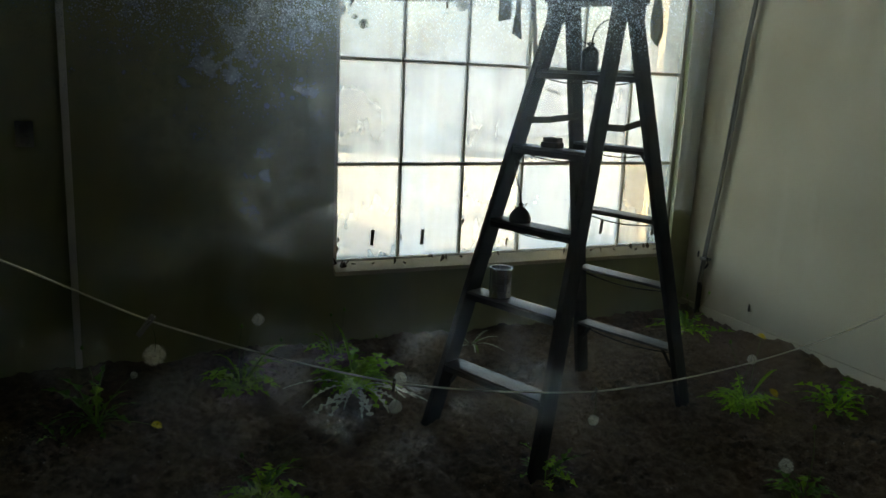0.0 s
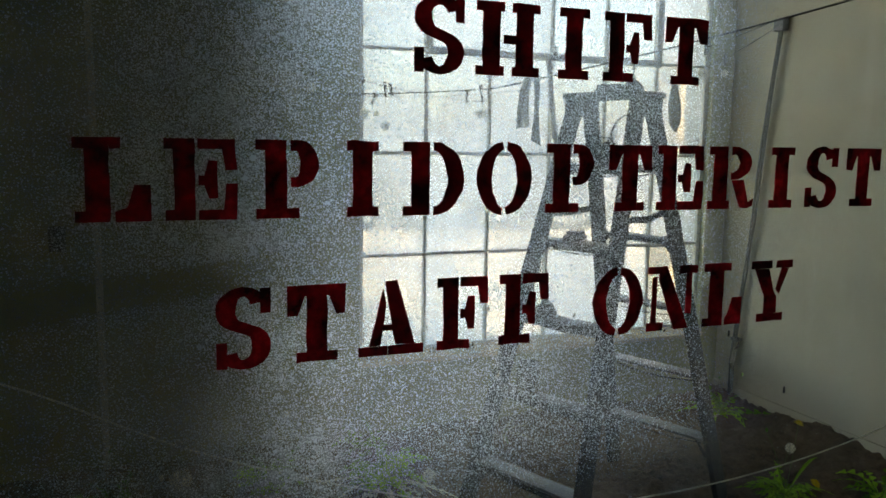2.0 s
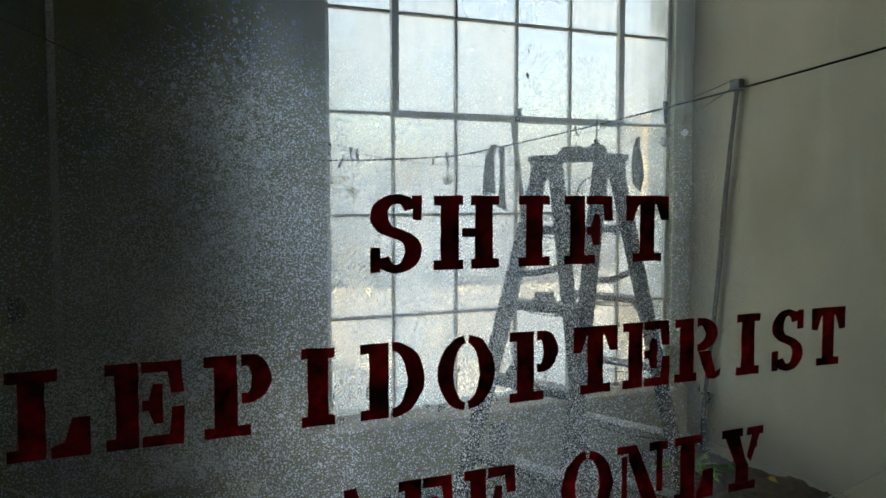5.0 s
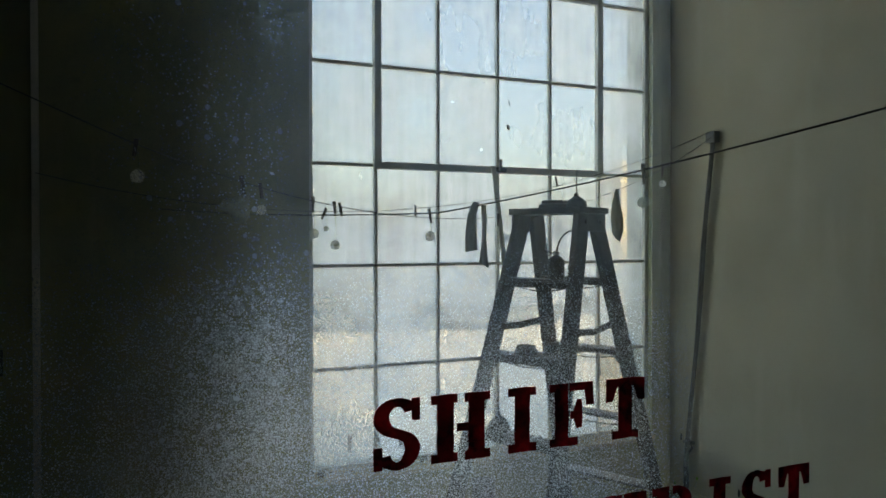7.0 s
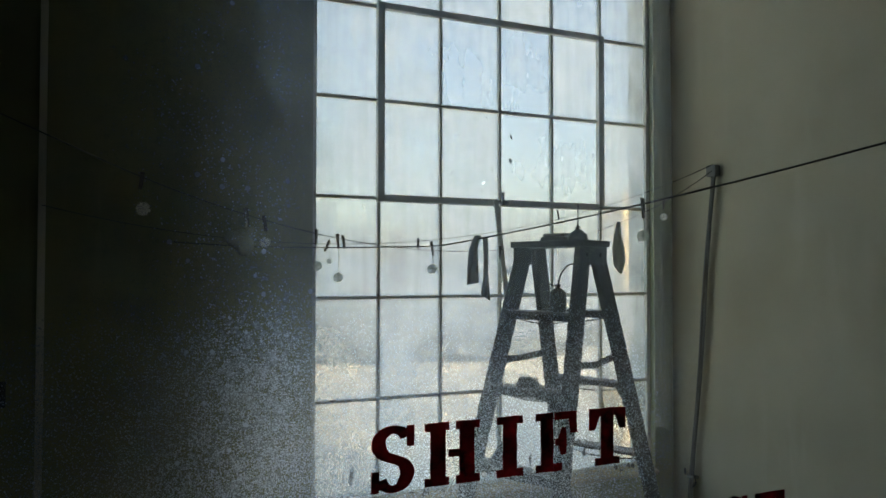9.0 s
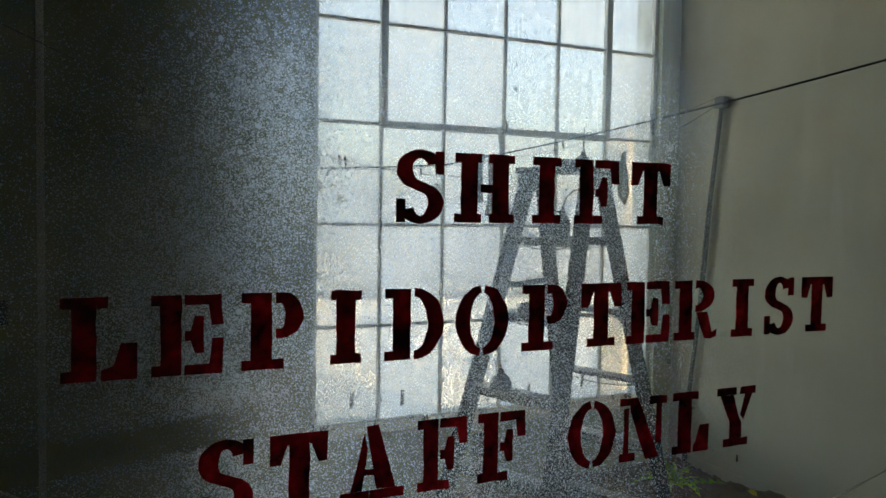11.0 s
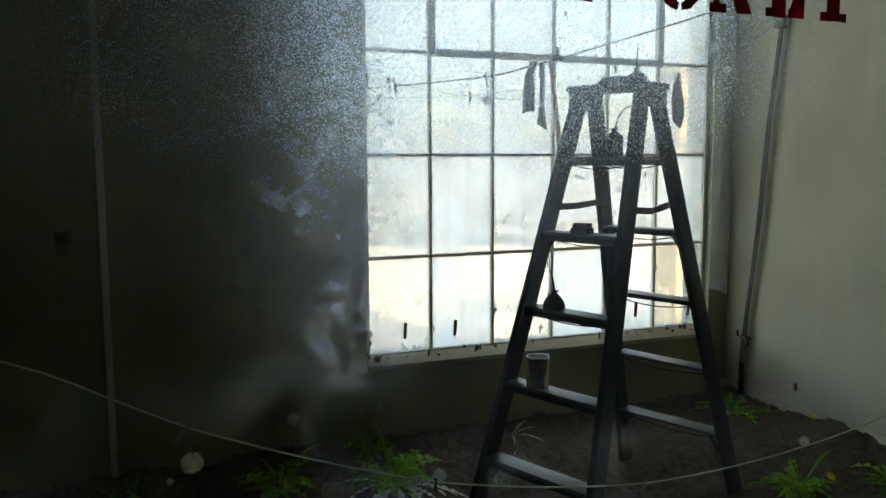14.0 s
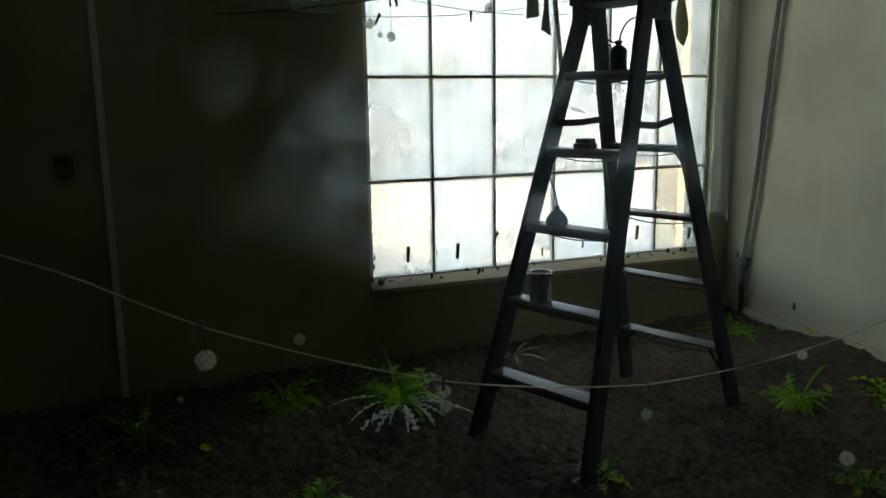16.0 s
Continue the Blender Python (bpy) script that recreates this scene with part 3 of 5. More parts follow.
# ---------------------------------------------------------------- the lettered window
def build_near_window():
    win = thing("window_2", "dusty window with red stencilled lettering on the glass", "window", kind="structure")
    bm = bmesh.new()
    for x0, x1, z0, z1 in ((OPEN_X[0] + 0.001, OPEN_X[0] + 0.055, OPEN_Z[0], OPEN_Z[1]), (OPEN_X[1] - 0.055, OPEN_X[1] - 0.001, OPEN_Z[0], OPEN_Z[1]),
                           (OPEN_X[0] + 0.055, OPEN_X[1] - 0.055, OPEN_Z[0] + 0.001, OPEN_Z[0] + 0.055), (OPEN_X[0] + 0.055, OPEN_X[1] - 0.055, OPEN_Z[1] - 0.055, OPEN_Z[1] - 0.001)):
        soft_box(bm, x0, x1, 0.115, 0.16, z0, z1, 0.004)
    part("window_frame", bm, M_TRIM, win)
    bm = bmesh.new()
    box(bm, OPEN_X[0] + 0.05, OPEN_X[1] - 0.05, PANE_Y, PANE_Y + 0.004, OPEN_Z[0] + 0.05, OPEN_Z[1] - 0.05)
    me = mesh_of("pane", bm, M_DUST_AND_GLOW)
    me.materials.append(M_GLASS_BACK)
    for p in me.polygons:
        p.material_index = 0 if p.normal.y < -0.5 else 1
    pane = new("pane", me)
    pane.parent = win
    pane.visible_shadow = False
    tagged(pane, "glass speckled with grey dust, the far window's glow painted in")
    return pane


PANE_Y = 0.130


def make_clear():
    n = Nodes("clear_glass_face")
    t = n.add("ShaderNodeBsdfTransparent", Color=(0.985, 0.99, 0.985, 1))
    return n.done(t.outputs[0])


M_GLASS_BACK = make_clear()

STEM, SERIF, GAP = 0.27, 0.13, 0.05


def arc_band(cx, cy, rx, ry, tx, ty, a0, a1, steps=14):
    polys = []
    for k in range(steps):
        quad = []
        for a, inner in ((k, 0), (k + 1, 0), (k + 1, 1), (k, 1)):
            r = radians(a0 + (a1 - a0) * a / steps)
            quad.append((cx + (rx - tx * inner) * math.cos(r), cy + (ry - ty * inner) * math.sin(r)))
        polys.append(quad)
    return polys


def rect(x0, y0, x1, y1):
    return [(x0, y0), (x1, y0), (x1, y1), (x0, y1)]


def stem(x, left=0.12, right=0.12, top=True, foot=True, s=STEM):
    out = [rect(x, 0, x + s, 1)]
    for on, y0, y1 in ((foot, 0, SERIF), (top, 1 - SERIF, 1)):
        if on:
            out += [rect(x - left, y0, x, y1)] if left else []
            out += [rect(x + s, y0, x + s + right, y1)] if right else []
    return out


def glyph(ch, w):
    """A slab-serif stencil letter of height 1 and width w, as polygons."""
    s, t, g = STEM, SERIF, GAP
    a = 0.12 + s + g
    if ch == "I":
        side = (w - s) / 2
        return stem(side, side, side)
    if ch == "L":
        return stem(0.12, 0.12, 0.13, True, False) + [rect(0, 0, 0.12, t), [(a, 0), (w, 0), (w, 0.44), (w - 0.18, 0.44), (w - 0.26, 0.18), (a, 0.12)]]
    if ch in "EF":
        q, b = 0.45 * w, 0.41 * w
        out = [rect(0.12 * w, 0, b, 1), rect(0, 0, 0.12 * w, t), rect(0, 1 - t, 0.12 * w, 1)]
        out.append([(q, 1), (q, 0.87), (0.79 * w, 0.87), (0.83 * w, 0.62), (0.99 * w, 0.62), (0.97 * w, 1)])
        out.append([(q, 0.55), (q, 0.43), (0.54 * w, 0.43), (0.60 * w, 0.27), (0.72 * w, 0.27), (0.72 * w, 0.73), (0.60 * w, 0.73), (0.54 * w, 0.55)])
        if ch == "E":
            out.append([(q, 0), (0.98 * w, 0), (w, 0.45), (0.84 * w, 0.45), (0.80 * w, 0.13), (q, 0.13)])
        else:
            out.append(rect(b, 0, 0.62 * w, t))
        return out
    if ch == "P":
        return stem(0.12, 0.12, 0, True, True) + [rect(0.12 + s, 0, 0.12 + s + 0.16, t)] + [rect(a, 0.86, a + 0.08, 1), rect(a, 0.40, a + 0.08, 0.53)] + arc_band(a + 0.08, 0.70, w - a - 0.08, 0.30, 0.24, 0.14, 90, -90)
    if ch == "R":
        return stem(0.1, 0.1, 0, True, True) + [rect(0.1 + s, 0, 0.1 + s + 0.06, t), rect(a, 0.86, a + 0.06, 1), rect(a, 0.47, a + 0.06, 0.58)] + arc_band(a + 0.06, 0.735, w - a - 0.12, 0.265, 0.24, 0.13, 90, -90) + [
            [(a + 0.02, 0.46), (a + 0.26, 0.46), (w - 0.10, 0.10), (w, 0.16), (w, 0.04), (w - 0.12, 0), (w - 0.26, 0.02)]]
    if ch == "D":
        return stem(0.12, 0.12, 0, True, True) + arc_band(a, 0.5, w - a, 0.5, 0.25, 0.12, 90, -90, 18)
    if ch == "O":
        return arc_band(w / 2, 0.5, w / 2, 0.52, 0.23, 0.11, 96, 264, 18) + arc_band(w / 2, 0.5, w / 2, 0.52, 0.23, 0.11, 84, -84, 18)
    if ch == "T":
        x = (w - s) / 2
        return stem(x, 0.13, 0.13, False, True) + [[(0, 1), (x, 1), (x, 0.86), (0.22, 0.86), (0.13, 0.62), (0, 0.62)], [(x + s, 1), (w, 1), (w, 0.62), (w - 0.13, 0.62), (w - 0.22, 0.86), (x + s, 0.86)]]
    if ch == "H":
        b = w - 0.1 - s
        return stem(0.1, 0.1, 0.06) + stem(b, 0.06, 0.1) + [rect(0.1 + s + g, 0.44, b, 0.56)]
    if ch == "A":
        return [[(w * 0.40, 1), (w * 0.58, 1), (w - 0.12, t), (w - 0.40, t)], [(w * 0.37, 0.90), (w * 0.42, 0.70), (0.30, t), (0.14, t)],
                rect(w * 0.36, 0.33, w * 0.545, 0.42), rect(0, 0, 0.40, t), rect(w - 0.50, 0, w, t)]
    if ch == "N":
        return [[(0, 1), (0.34, 1), (w - 0.13, 0), (w - 0.40, 0), (0.2, 0.78), (0.2, 0.88), (0, 0.88)], rect(0.08, t, 0.17, 0.84), rect(0, 0, 0.30, t),
                rect(w - 0.20, 0.24, w - 0.10, 1 - t), rect(w - 0.34, 1 - t, w, 1)]
    if ch == "Y":
        m = w / 2
        return [[(0.07, 1 - t), (0.36, 1 - t), (m + 0.06, 0.50), (m + 0.13, 0.40), (m + 0.13, t), (m - 0.13, t), (m - 0.13, 0.42)],
                [(w - 0.22, 1 - t), (w - 0.08, 1 - t), (m + 0.17, 0.44), (m + 0.10, 0.52)], rect(0, 1 - t, 0.42, 1), rect(w - 0.34, 1 - t, w, 1), rect(m - 0.27, 0, m + 0.27, t)]
    if ch == "S":
        out = arc_band(w / 2, 0.735, w / 2 - 0.02, 0.285, 0.24, 0.12, 22, 235, 18) + arc_band(w / 2, 0.265, w / 2 - 0.02, 0.285, 0.24, 0.12, 202, 415, 18)
        p = lambda cx, cy, rx, ry, d: (cx + rx * math.cos(radians(d)), cy + ry * math.sin(radians(d)))
        rx = w / 2 - 0.02
        out.append([p(w / 2, 0.735, rx, 0.285, 235), p(w / 2, 0.265, rx - 0.24, 0.165, 55), p(w / 2, 0.265, rx, 0.285, 55), p(w / 2, 0.735, rx - 0.24, 0.165, 235)])
        return out + [rect(w - 0.15, 0.68, w - 0.02, 1.0), rect(0.02, 0.0, 0.15, 0.33)]
    return []


def build_letter(ch, x0, x1, z0, h, pane, seed):
    rnd = random.Random(seed)
    w = (x1 - x0) / h
    bm = bmesh.new()
    for k, poly in enumerate(glyph(ch, w)):
        lift = 0.00004 * (k % 7)
        pts = []
        for i, (px, py) in enumerate(poly):
            qx, qy = poly[(i + 1) % len(poly)]
            n = max(1, int(math.hypot(qx - px, qy - py) / 0.16))
            for j in range(n):
                pts.append((px + (qx - px) * j / n, py + (qy - py) * j / n))
        vs = []
        for px, py in pts:
            jx, jy = 0.016 * gnoise(px, py, 7, seed), 0.016 * gnoise(px, py, 7, seed + 50)
            vs.append(bm.verts.new((x0 + (px + jx) * h, PANE_Y - 0.0004 - lift, z0 + (py + jy) * h)))
        bm.faces.new(vs)
    r = bmesh.ops.extrude_face_region(bm, geom=list(bm.faces))
    bmesh.ops.translate(bm, vec=(0, 0.0003, 0), verts=[v for v in r["geom"] if isinstance(v, bmesh.types.BMVert)])
    part("letter", bm, M_RED, pane)


pane = build_near_window()
LINES = (
    (1.5572, 0.0196, (("S", .1438, .1587), ("H", .1618, .1811), ("I", .1874, .1972), ("F", .2022, .2188), ("T", .2236, .2390))),
    (1.5192, 0.0197, (("L", .0615, .0781), ("E", .0813, .0983), ("P", .1027, .1186), ("I", .1260, .1345), ("D", .1413, .1590), ("O", .1628, .1799), ("P", .1847, .2003),
                      ("T", .2057, .2208), ("E", .2231, .2404), ("R", .2426, .2605), ("I", .2675, .2771), ("S", .2824, .2970), ("T", .3007, .3163))),
    (1.4813, 0.0204, (("S", .0918, .1063), ("T", .1101, .1256), ("A", .1291, .1476), ("F", .1516, .1673), ("F", .1707, .1869), ("O", .2020, .2198), ("N", .2217, .2404),
                      ("L", .2432, .2586), ("Y", .2624, .2797))),
)
for _z, _h, _row in LINES:
    for _k, (_c, _x0, _x1) in enumerate(_row):
        build_letter(_c, _x0, _x1, _z, _h, pane, _k + int(_z * 1000))


# ---------------------------------------------------------------- the stepladder
LM = Matrix.Translation(LADDER_C) @ Matrix.Rotation(LADDER_TH, 4, "Z")
SPREAD, W_TOP, W_FOOT, L_TOP, RISE = 1.133, 0.298, 0.598, 1.852, 0.311


def rail_at(side, lr, z, inset=0.0):
    k = z / L_TOP
    return Vector((lr * (W_FOOT / 2 * (1 - k) + W_TOP / 2 * k - inset), side * (SPREAD / 2 * (1 - k) + 0.038 * k), z))


def beam(bm, a, b, tx, ty, across, bevel=0.004):
    """A squared timber from a to b; across: the way of its width tx."""
    d = b - a
    zax = d.normalized()
    xax = (across - across.dot(zax) * zax).normalized()
    m = Matrix((xax, zax.cross(xax), zax)).transposed().to_4x4()
    m.translation = (a + b) / 2
    soft_box(bm, -tx / 2, tx / 2, -ty / 2, ty / 2, -d.length / 2, d.length / 2, bevel, m)


def build_ladder():
    lad = thing("stepladder", "black weathered wooden double stepladder standing open on the soil", "ladder", LM)
    ex = Vector((1, 0, 0))
    for side in (-1, 1):
        for lr in (-1, 1):
            bm = bmesh.new()
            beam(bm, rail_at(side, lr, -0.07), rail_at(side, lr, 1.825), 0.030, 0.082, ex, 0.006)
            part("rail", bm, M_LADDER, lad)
        for k in range(1, 6):
            z = RISE * k
            a, b = rail_at(side, -1, z, 0.016), rail_at(side, 1, z, 0.016)
            bm = bmesh.new()
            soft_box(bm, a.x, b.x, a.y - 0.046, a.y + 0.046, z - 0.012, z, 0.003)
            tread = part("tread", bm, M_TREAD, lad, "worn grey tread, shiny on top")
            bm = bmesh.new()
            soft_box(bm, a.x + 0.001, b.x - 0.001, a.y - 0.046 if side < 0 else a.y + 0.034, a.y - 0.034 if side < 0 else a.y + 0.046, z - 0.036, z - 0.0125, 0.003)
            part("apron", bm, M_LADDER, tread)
            bm = bmesh.new()
            n = 12
            tube(bm, [(a.x + (b.x - a.x) * i / n, a.y, z - 0.03 - 0.022 * math.sin(math.pi * i / n)) for i in range(n + 1)], 0.003, 6)
            part("truss_rod", bm, M_IRON, tread)
        for lr in (-1, 1):
            bm = bmesh.new()
            p = rail_at(side, lr, RISE, 0.02)
            beam(bm, Vector((p.x - lr * 0.055, p.y, RISE - 0.014)), Vector((p.x + lr * 0.006, p.y, RISE - 0.10)), 0.016, 0.004, ex, 0.001)
            part("step_brace", bm, M_IRON, lad)
            bm = bmesh.new()
            q = rail_at(side, lr, RISE * 4, 0.02)
            beam(bm, Vector((q.x - lr * 0.04, q.y, RISE * 4 - 0.014)), Vector((q.x + lr * 0.004, q.y, RISE * 4 - 0.07)), 0.012, 0.004, ex, 0.001)
            part("step_brace", bm, M_IRON, lad)
    # folding spreaders between the two sides
    for lr in (-1, 1):
        z = 1.345
        a, b = rail_at(-1, lr, z, 0.02), rail_at(1, lr, z, 0.02)
        mid = (a + b) / 2 + Vector((0, 0.03 * lr, -0.014 if lr > 0 else -0.002))
        bm = bmesh.new()
        beam(bm, a, mid, 0.006, 0.028, ex, 0.002)
        beam(bm, mid + Vector((-0.007, 0, 0)), b + Vector((-0.007, 0, 0.012)), 0.006, 0.028, ex, 0.002)
        part("spreader", bm, M_IRON, lad)
    bm = bmesh.new()
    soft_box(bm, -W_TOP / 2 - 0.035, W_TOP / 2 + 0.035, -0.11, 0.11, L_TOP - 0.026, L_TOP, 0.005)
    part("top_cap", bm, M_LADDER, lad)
    for lr in (-1, 1):
        bm = bmesh.new()
        x = lr * (W_TOP / 2 + 0.021)
        soft_box(bm, x - 0.004, x + 0.004, -0.10, 0.10, L_TOP - 0.10, L_TOP - 0.027, 0.002)
        for dy in (-0.05, 0.05):
            spin(bm, [(0.010, 0), (0.010, 0.006), (0.005, 0.009)], 10, Matrix.Translation((x + lr * 0.004, dy, L_TOP - 0.06)) @ Matrix.Rotation(lr * math.pi / 2, 4, "Y"))
        part("hinge_plate", bm, M_IRON, lad)


build_ladder()


def on_step(k, u, dv=0.0, side=-1, turn=0.0):
    y = rail_at(side, 1, RISE * k).y if k < 6 else 0.0
    z = RISE * k if k < 6 else L_TOP
    return LM @ Matrix.Translation((u, y + dv, z)) @ Matrix.Rotation(radians(turn), 4, "Z")


def build_tin(m):
    can = thing("paint_tin", "open dented tin can standing on a ladder tread", "tin can", m)
    bm = bmesh.new()
    n, r = 40, 0.047
    outer = [(r - 0.001, 0.0), (r, 0.003), (r, 0.006), (r - 0.001, 0.009), (r - 0.0012, 0.118), (r, 0.121), (r + 0.0016, 0.1245), (r + 0.0005, 0.1265), (r - 0.0045, 0.1262), (r - 0.0045, 0.119), (r - 0.0025, 0.117), (r - 0.0025, 0.004), (0.001, 0.003)]
    spin(bm, outer, n)
    part("can_body", bm, M_TIN, can)
    bm = bmesh.new()
    for z in (0.03, 0.06, 0.09):
        spin(bm, [(r - 0.001, z - 0.0015), (r + 0.0004, z), (r - 0.001, z + 0.0015)], n)
    part("rib", bm, M_TIN, can)


def build_dome_oiler(m, r, h, label, spout):
    can = thing("oil_can", label, "oil can", m, "old oil cans on the ladder")
    bm = bmesh.new()
    prof = [(r * 0.96, 0.0), (r, 0.003), (r, 0.010)]
    prof += [(r * (1 - (i / 9) ** 2.1 * 0.8), 0.010 + (h - 0.01) * i / 9) for i in range(1, 10)]
    prof += [(r * 0.24, h), (r * 0.27, h + 0.004), (r * 0.27, h + 0.010), (r * 0.16, h + 0.013)]
    spin(bm, prof, 28)
    part("can_body", bm, M_IRON, can)
    bm = bmesh.new()
    tube(bm, spout(h + 0.01), (0.0042, 0.0018), 8)
    part("spout", bm, M_IRON, can)


def build_pump_oiler(m):
    can = thing("oil_can", "dark pump oil can with a bent spout and thumb lever", "oil can", m, "old oil cans on the ladder")
    bm = bmesh.new()
    r = 0.034
    spin(bm, [(r * 0.95, 0), (r, 0.003), (r, 0.072), (r * 0.93, 0.082), (r * 0.6, 0.093), (r * 0.34, 0.097), (r * 0.34, 0.106), (r * 0.46, 0.107), (r * 0.46, 0.113), (r * 0.2, 0.116)], 28)
    part("can_body", bm, M_IRON, can)
    bm = bmesh.new()
    tube(bm, [(0.004 + 0.085 * (s ** 1.7), 0, 0.112 + 0.088 * math.sin(s * math.pi * 0.54)) for s in [i / 14 for i in range(15)]], (0.0045, 0.0028), 8)
    part("spout", bm, M_IRON, can)
    bm = bmesh.new()
    tube(bm, [(-0.006, 0, 0.106), (-0.025, 0, 0.109), (-0.042, 0, 0.118), (-0.056, 0, 0.126)], 0.0035, 6)
    tube(bm, [(-0.03, 0, 0.096), (-0.05, 0, 0.104)], 0.0025, 6)
    part("lever", bm, M_IRON, can)


def build_block(m, sx, sy, sz, name, label, category):
    """A stack of two worn flat pieces tied together."""
    t = thing(name, label, category, m)
    bm = bmesh.new()
    soft_box(bm, -sx / 2, sx / 2, -sy / 2, sy / 2, 0.0, sz * 0.55, 0.004)
    part("lower_block", bm, M_IRON, t)
    bm = bmesh.new()
    soft_box(bm, -sx * 0.42, sx * 0.44, -sy * 0.4, sy * 0.42, sz * 0.55, sz, 0.005)
    part("upper_block", bm, M_IRON, t)


build_tin(on_step(2, -0.088, 0.0, turn=20))
build_dome_oiler(on_step(3, -0.080, 0.0, turn=180), 0.046, 0.066, "dome-shaped dark oil can with a long bent spout", lambda z: [(0.03 * math.sin(s * 1.6) ** 2 * 1.6, 0, z + 0.17 * s) for s in [i / 14 for i in range(15)]])
build_pump_oiler(on_step(5, 0.078, 0.0, turn=10))
build_block(on_step(4, -0.010, 0.0, turn=8), 0.078, 0.06, 0.042, "oil_box", "small dark metal box lying on a ladder tread", "box")
build_block(on_step(6, -0.018, 0.0, turn=4), 0.125, 0.06, 0.036, "oil_box", "flat dark metal box lying on the ladder top", "box")
build_dome_oiler(on_step(6, 0.108, -0.02), 0.043, 0.048, "squat dark oil can with a straight upright spout", lambda z: [(0.002 * s, 0, z + 0.105 * s) for s in [i / 6 for i in range(7)]])


# ---------------------------------------------------------------- cords, pegs and what hangs on them
def build_cord(pts, r, material, label):
    bm = bmesh.new()
    tube(bm, pts, r, 6)
    return tagged(new("clothes_line", mesh_of("clothes_line", bm, material)), label, "cord")


KNOTS = ((-1.76, 2.02), (-0.091, 0.995), (0.173, 0.848), (0.77, 0.628), (1.408, 0.524), (RX, 1.10))


def near_cord(x):
    """Slack spans from peg to peg."""
    k = max(i for i in range(len(KNOTS) - 1) if KNOTS[i][0] <= x or i == 0)
    (xa, za), (xb, zb) = KNOTS[k], KNOTS[k + 1]
    s, w = (x - xa) / (xb - xa), xb - xa
    return Vector((x, 1.75, za + (zb - za) * s - 0.030 * w * w * 4 * s * (1 - s)))


build_cord([near_cord(-1.76 + (RX + 1.76) * i / 90) for i in range(91)], 0.0024, M_ROPE, "white cotton cord slung low across the room")

def cord_high(s):
    """From the batten across the window to the junction box."""
    x = -0.03 + (RX - 0.04 + 0.03) * s
    return Vector((x, 4.012 - 0.103 * x, 1.762 + 0.092 * (x - 1.3) ** 2))


def cord_low(s):
    """From the dark side wall, under the first cord, to the junction box."""
    x = -1.74 + (RX - 0.04 + 1.74) * s
    z = 1.713 + 0.13 * (max(x, 0.23) - 1.65) ** 2 + 0.40 * max(0.0, 0.23 - x)
    return Vector((x, 2.85 + 0.231 * (x - 0.305), z))


def cord_front(s):
    """From the window wall over to the near wall, low where the cloth hangs."""
    y = WY - 0.01 + (0.30 - WY) * s
    d = 2.25 - y
    return Vector((1.153 - 0.366 * (y - 2.282), y, 1.705 + (0.11 * d + 0.035 * d * d if d > 0 else 0.02 * d * d)))


for _f, _r, _m in ((cord_high, 0.0022, M_CORD_DARK), (cord_low, 0.0021, M_CORD_DARK), (cord_front, 0.0026, M_CORD_DARK)):
    build_cord([_f(i / 70) for i in range(71)], _r, _m, "thin grey cord sagging in front of the window")


def at_x(f, x):
    lo, hi = 0.0, 1.0
    for _ in range(40):
        mid = (lo + hi) / 2
        lo, hi = (mid, hi) if f(mid).x < x else (lo, mid)
    return f((lo + hi) / 2)


def peg_meshes():
    out = []
    for spread in (0.10, 0.02):
        bm = bmesh.new()
        for s in (-1, 1):
            m = Matrix.Rotation(s * spread, 4, "Y")
            soft_box(bm, s * 0.0045 - 0.0036, s * 0.0045 + 0.0036, -0.005, 0.005, -0.058, 0.014, 0.0015, m, 1)
        out.append(mesh_of("peg_half", bm, M_PEG))
    bm = bmesh.new()
    for k in range(3):
        spin(bm, [(0.0062, -0.001), (0.007, 0), (0.0062, 0.001)], 10, Matrix.Translation((0, (k - 1) * 0.0025, -0.012)) @ Matrix.Rotation(math.pi / 2, 4, "X"))
    return out, mesh_of("spring", bm, M_IRON)


(PEG_OPEN, PEG_SHUT), PEG_SPRING = peg_meshes()


def build_peg(at, tilt, shut=True, pale=False, turn=25, scale=1.0, label="grey weathered wooden clothes peg on a cord"):
    p = thing("clothes_peg", label, "clothes peg", Matrix.Translation(at) @ Euler((0, radians(tilt), radians(turn))).to_matrix().to_4x4() @ Matrix.Scale(scale, 4), "clothes pegs on the cords")
    me = PEG_SHUT if shut else PEG_OPEN
    if pale:
        me = me.copy()
        me.materials[0] = M_PEG_PALE
    piece("peg_jaws", me, p, Matrix())
    piece("spring", PEG_SPRING, p, Matrix())


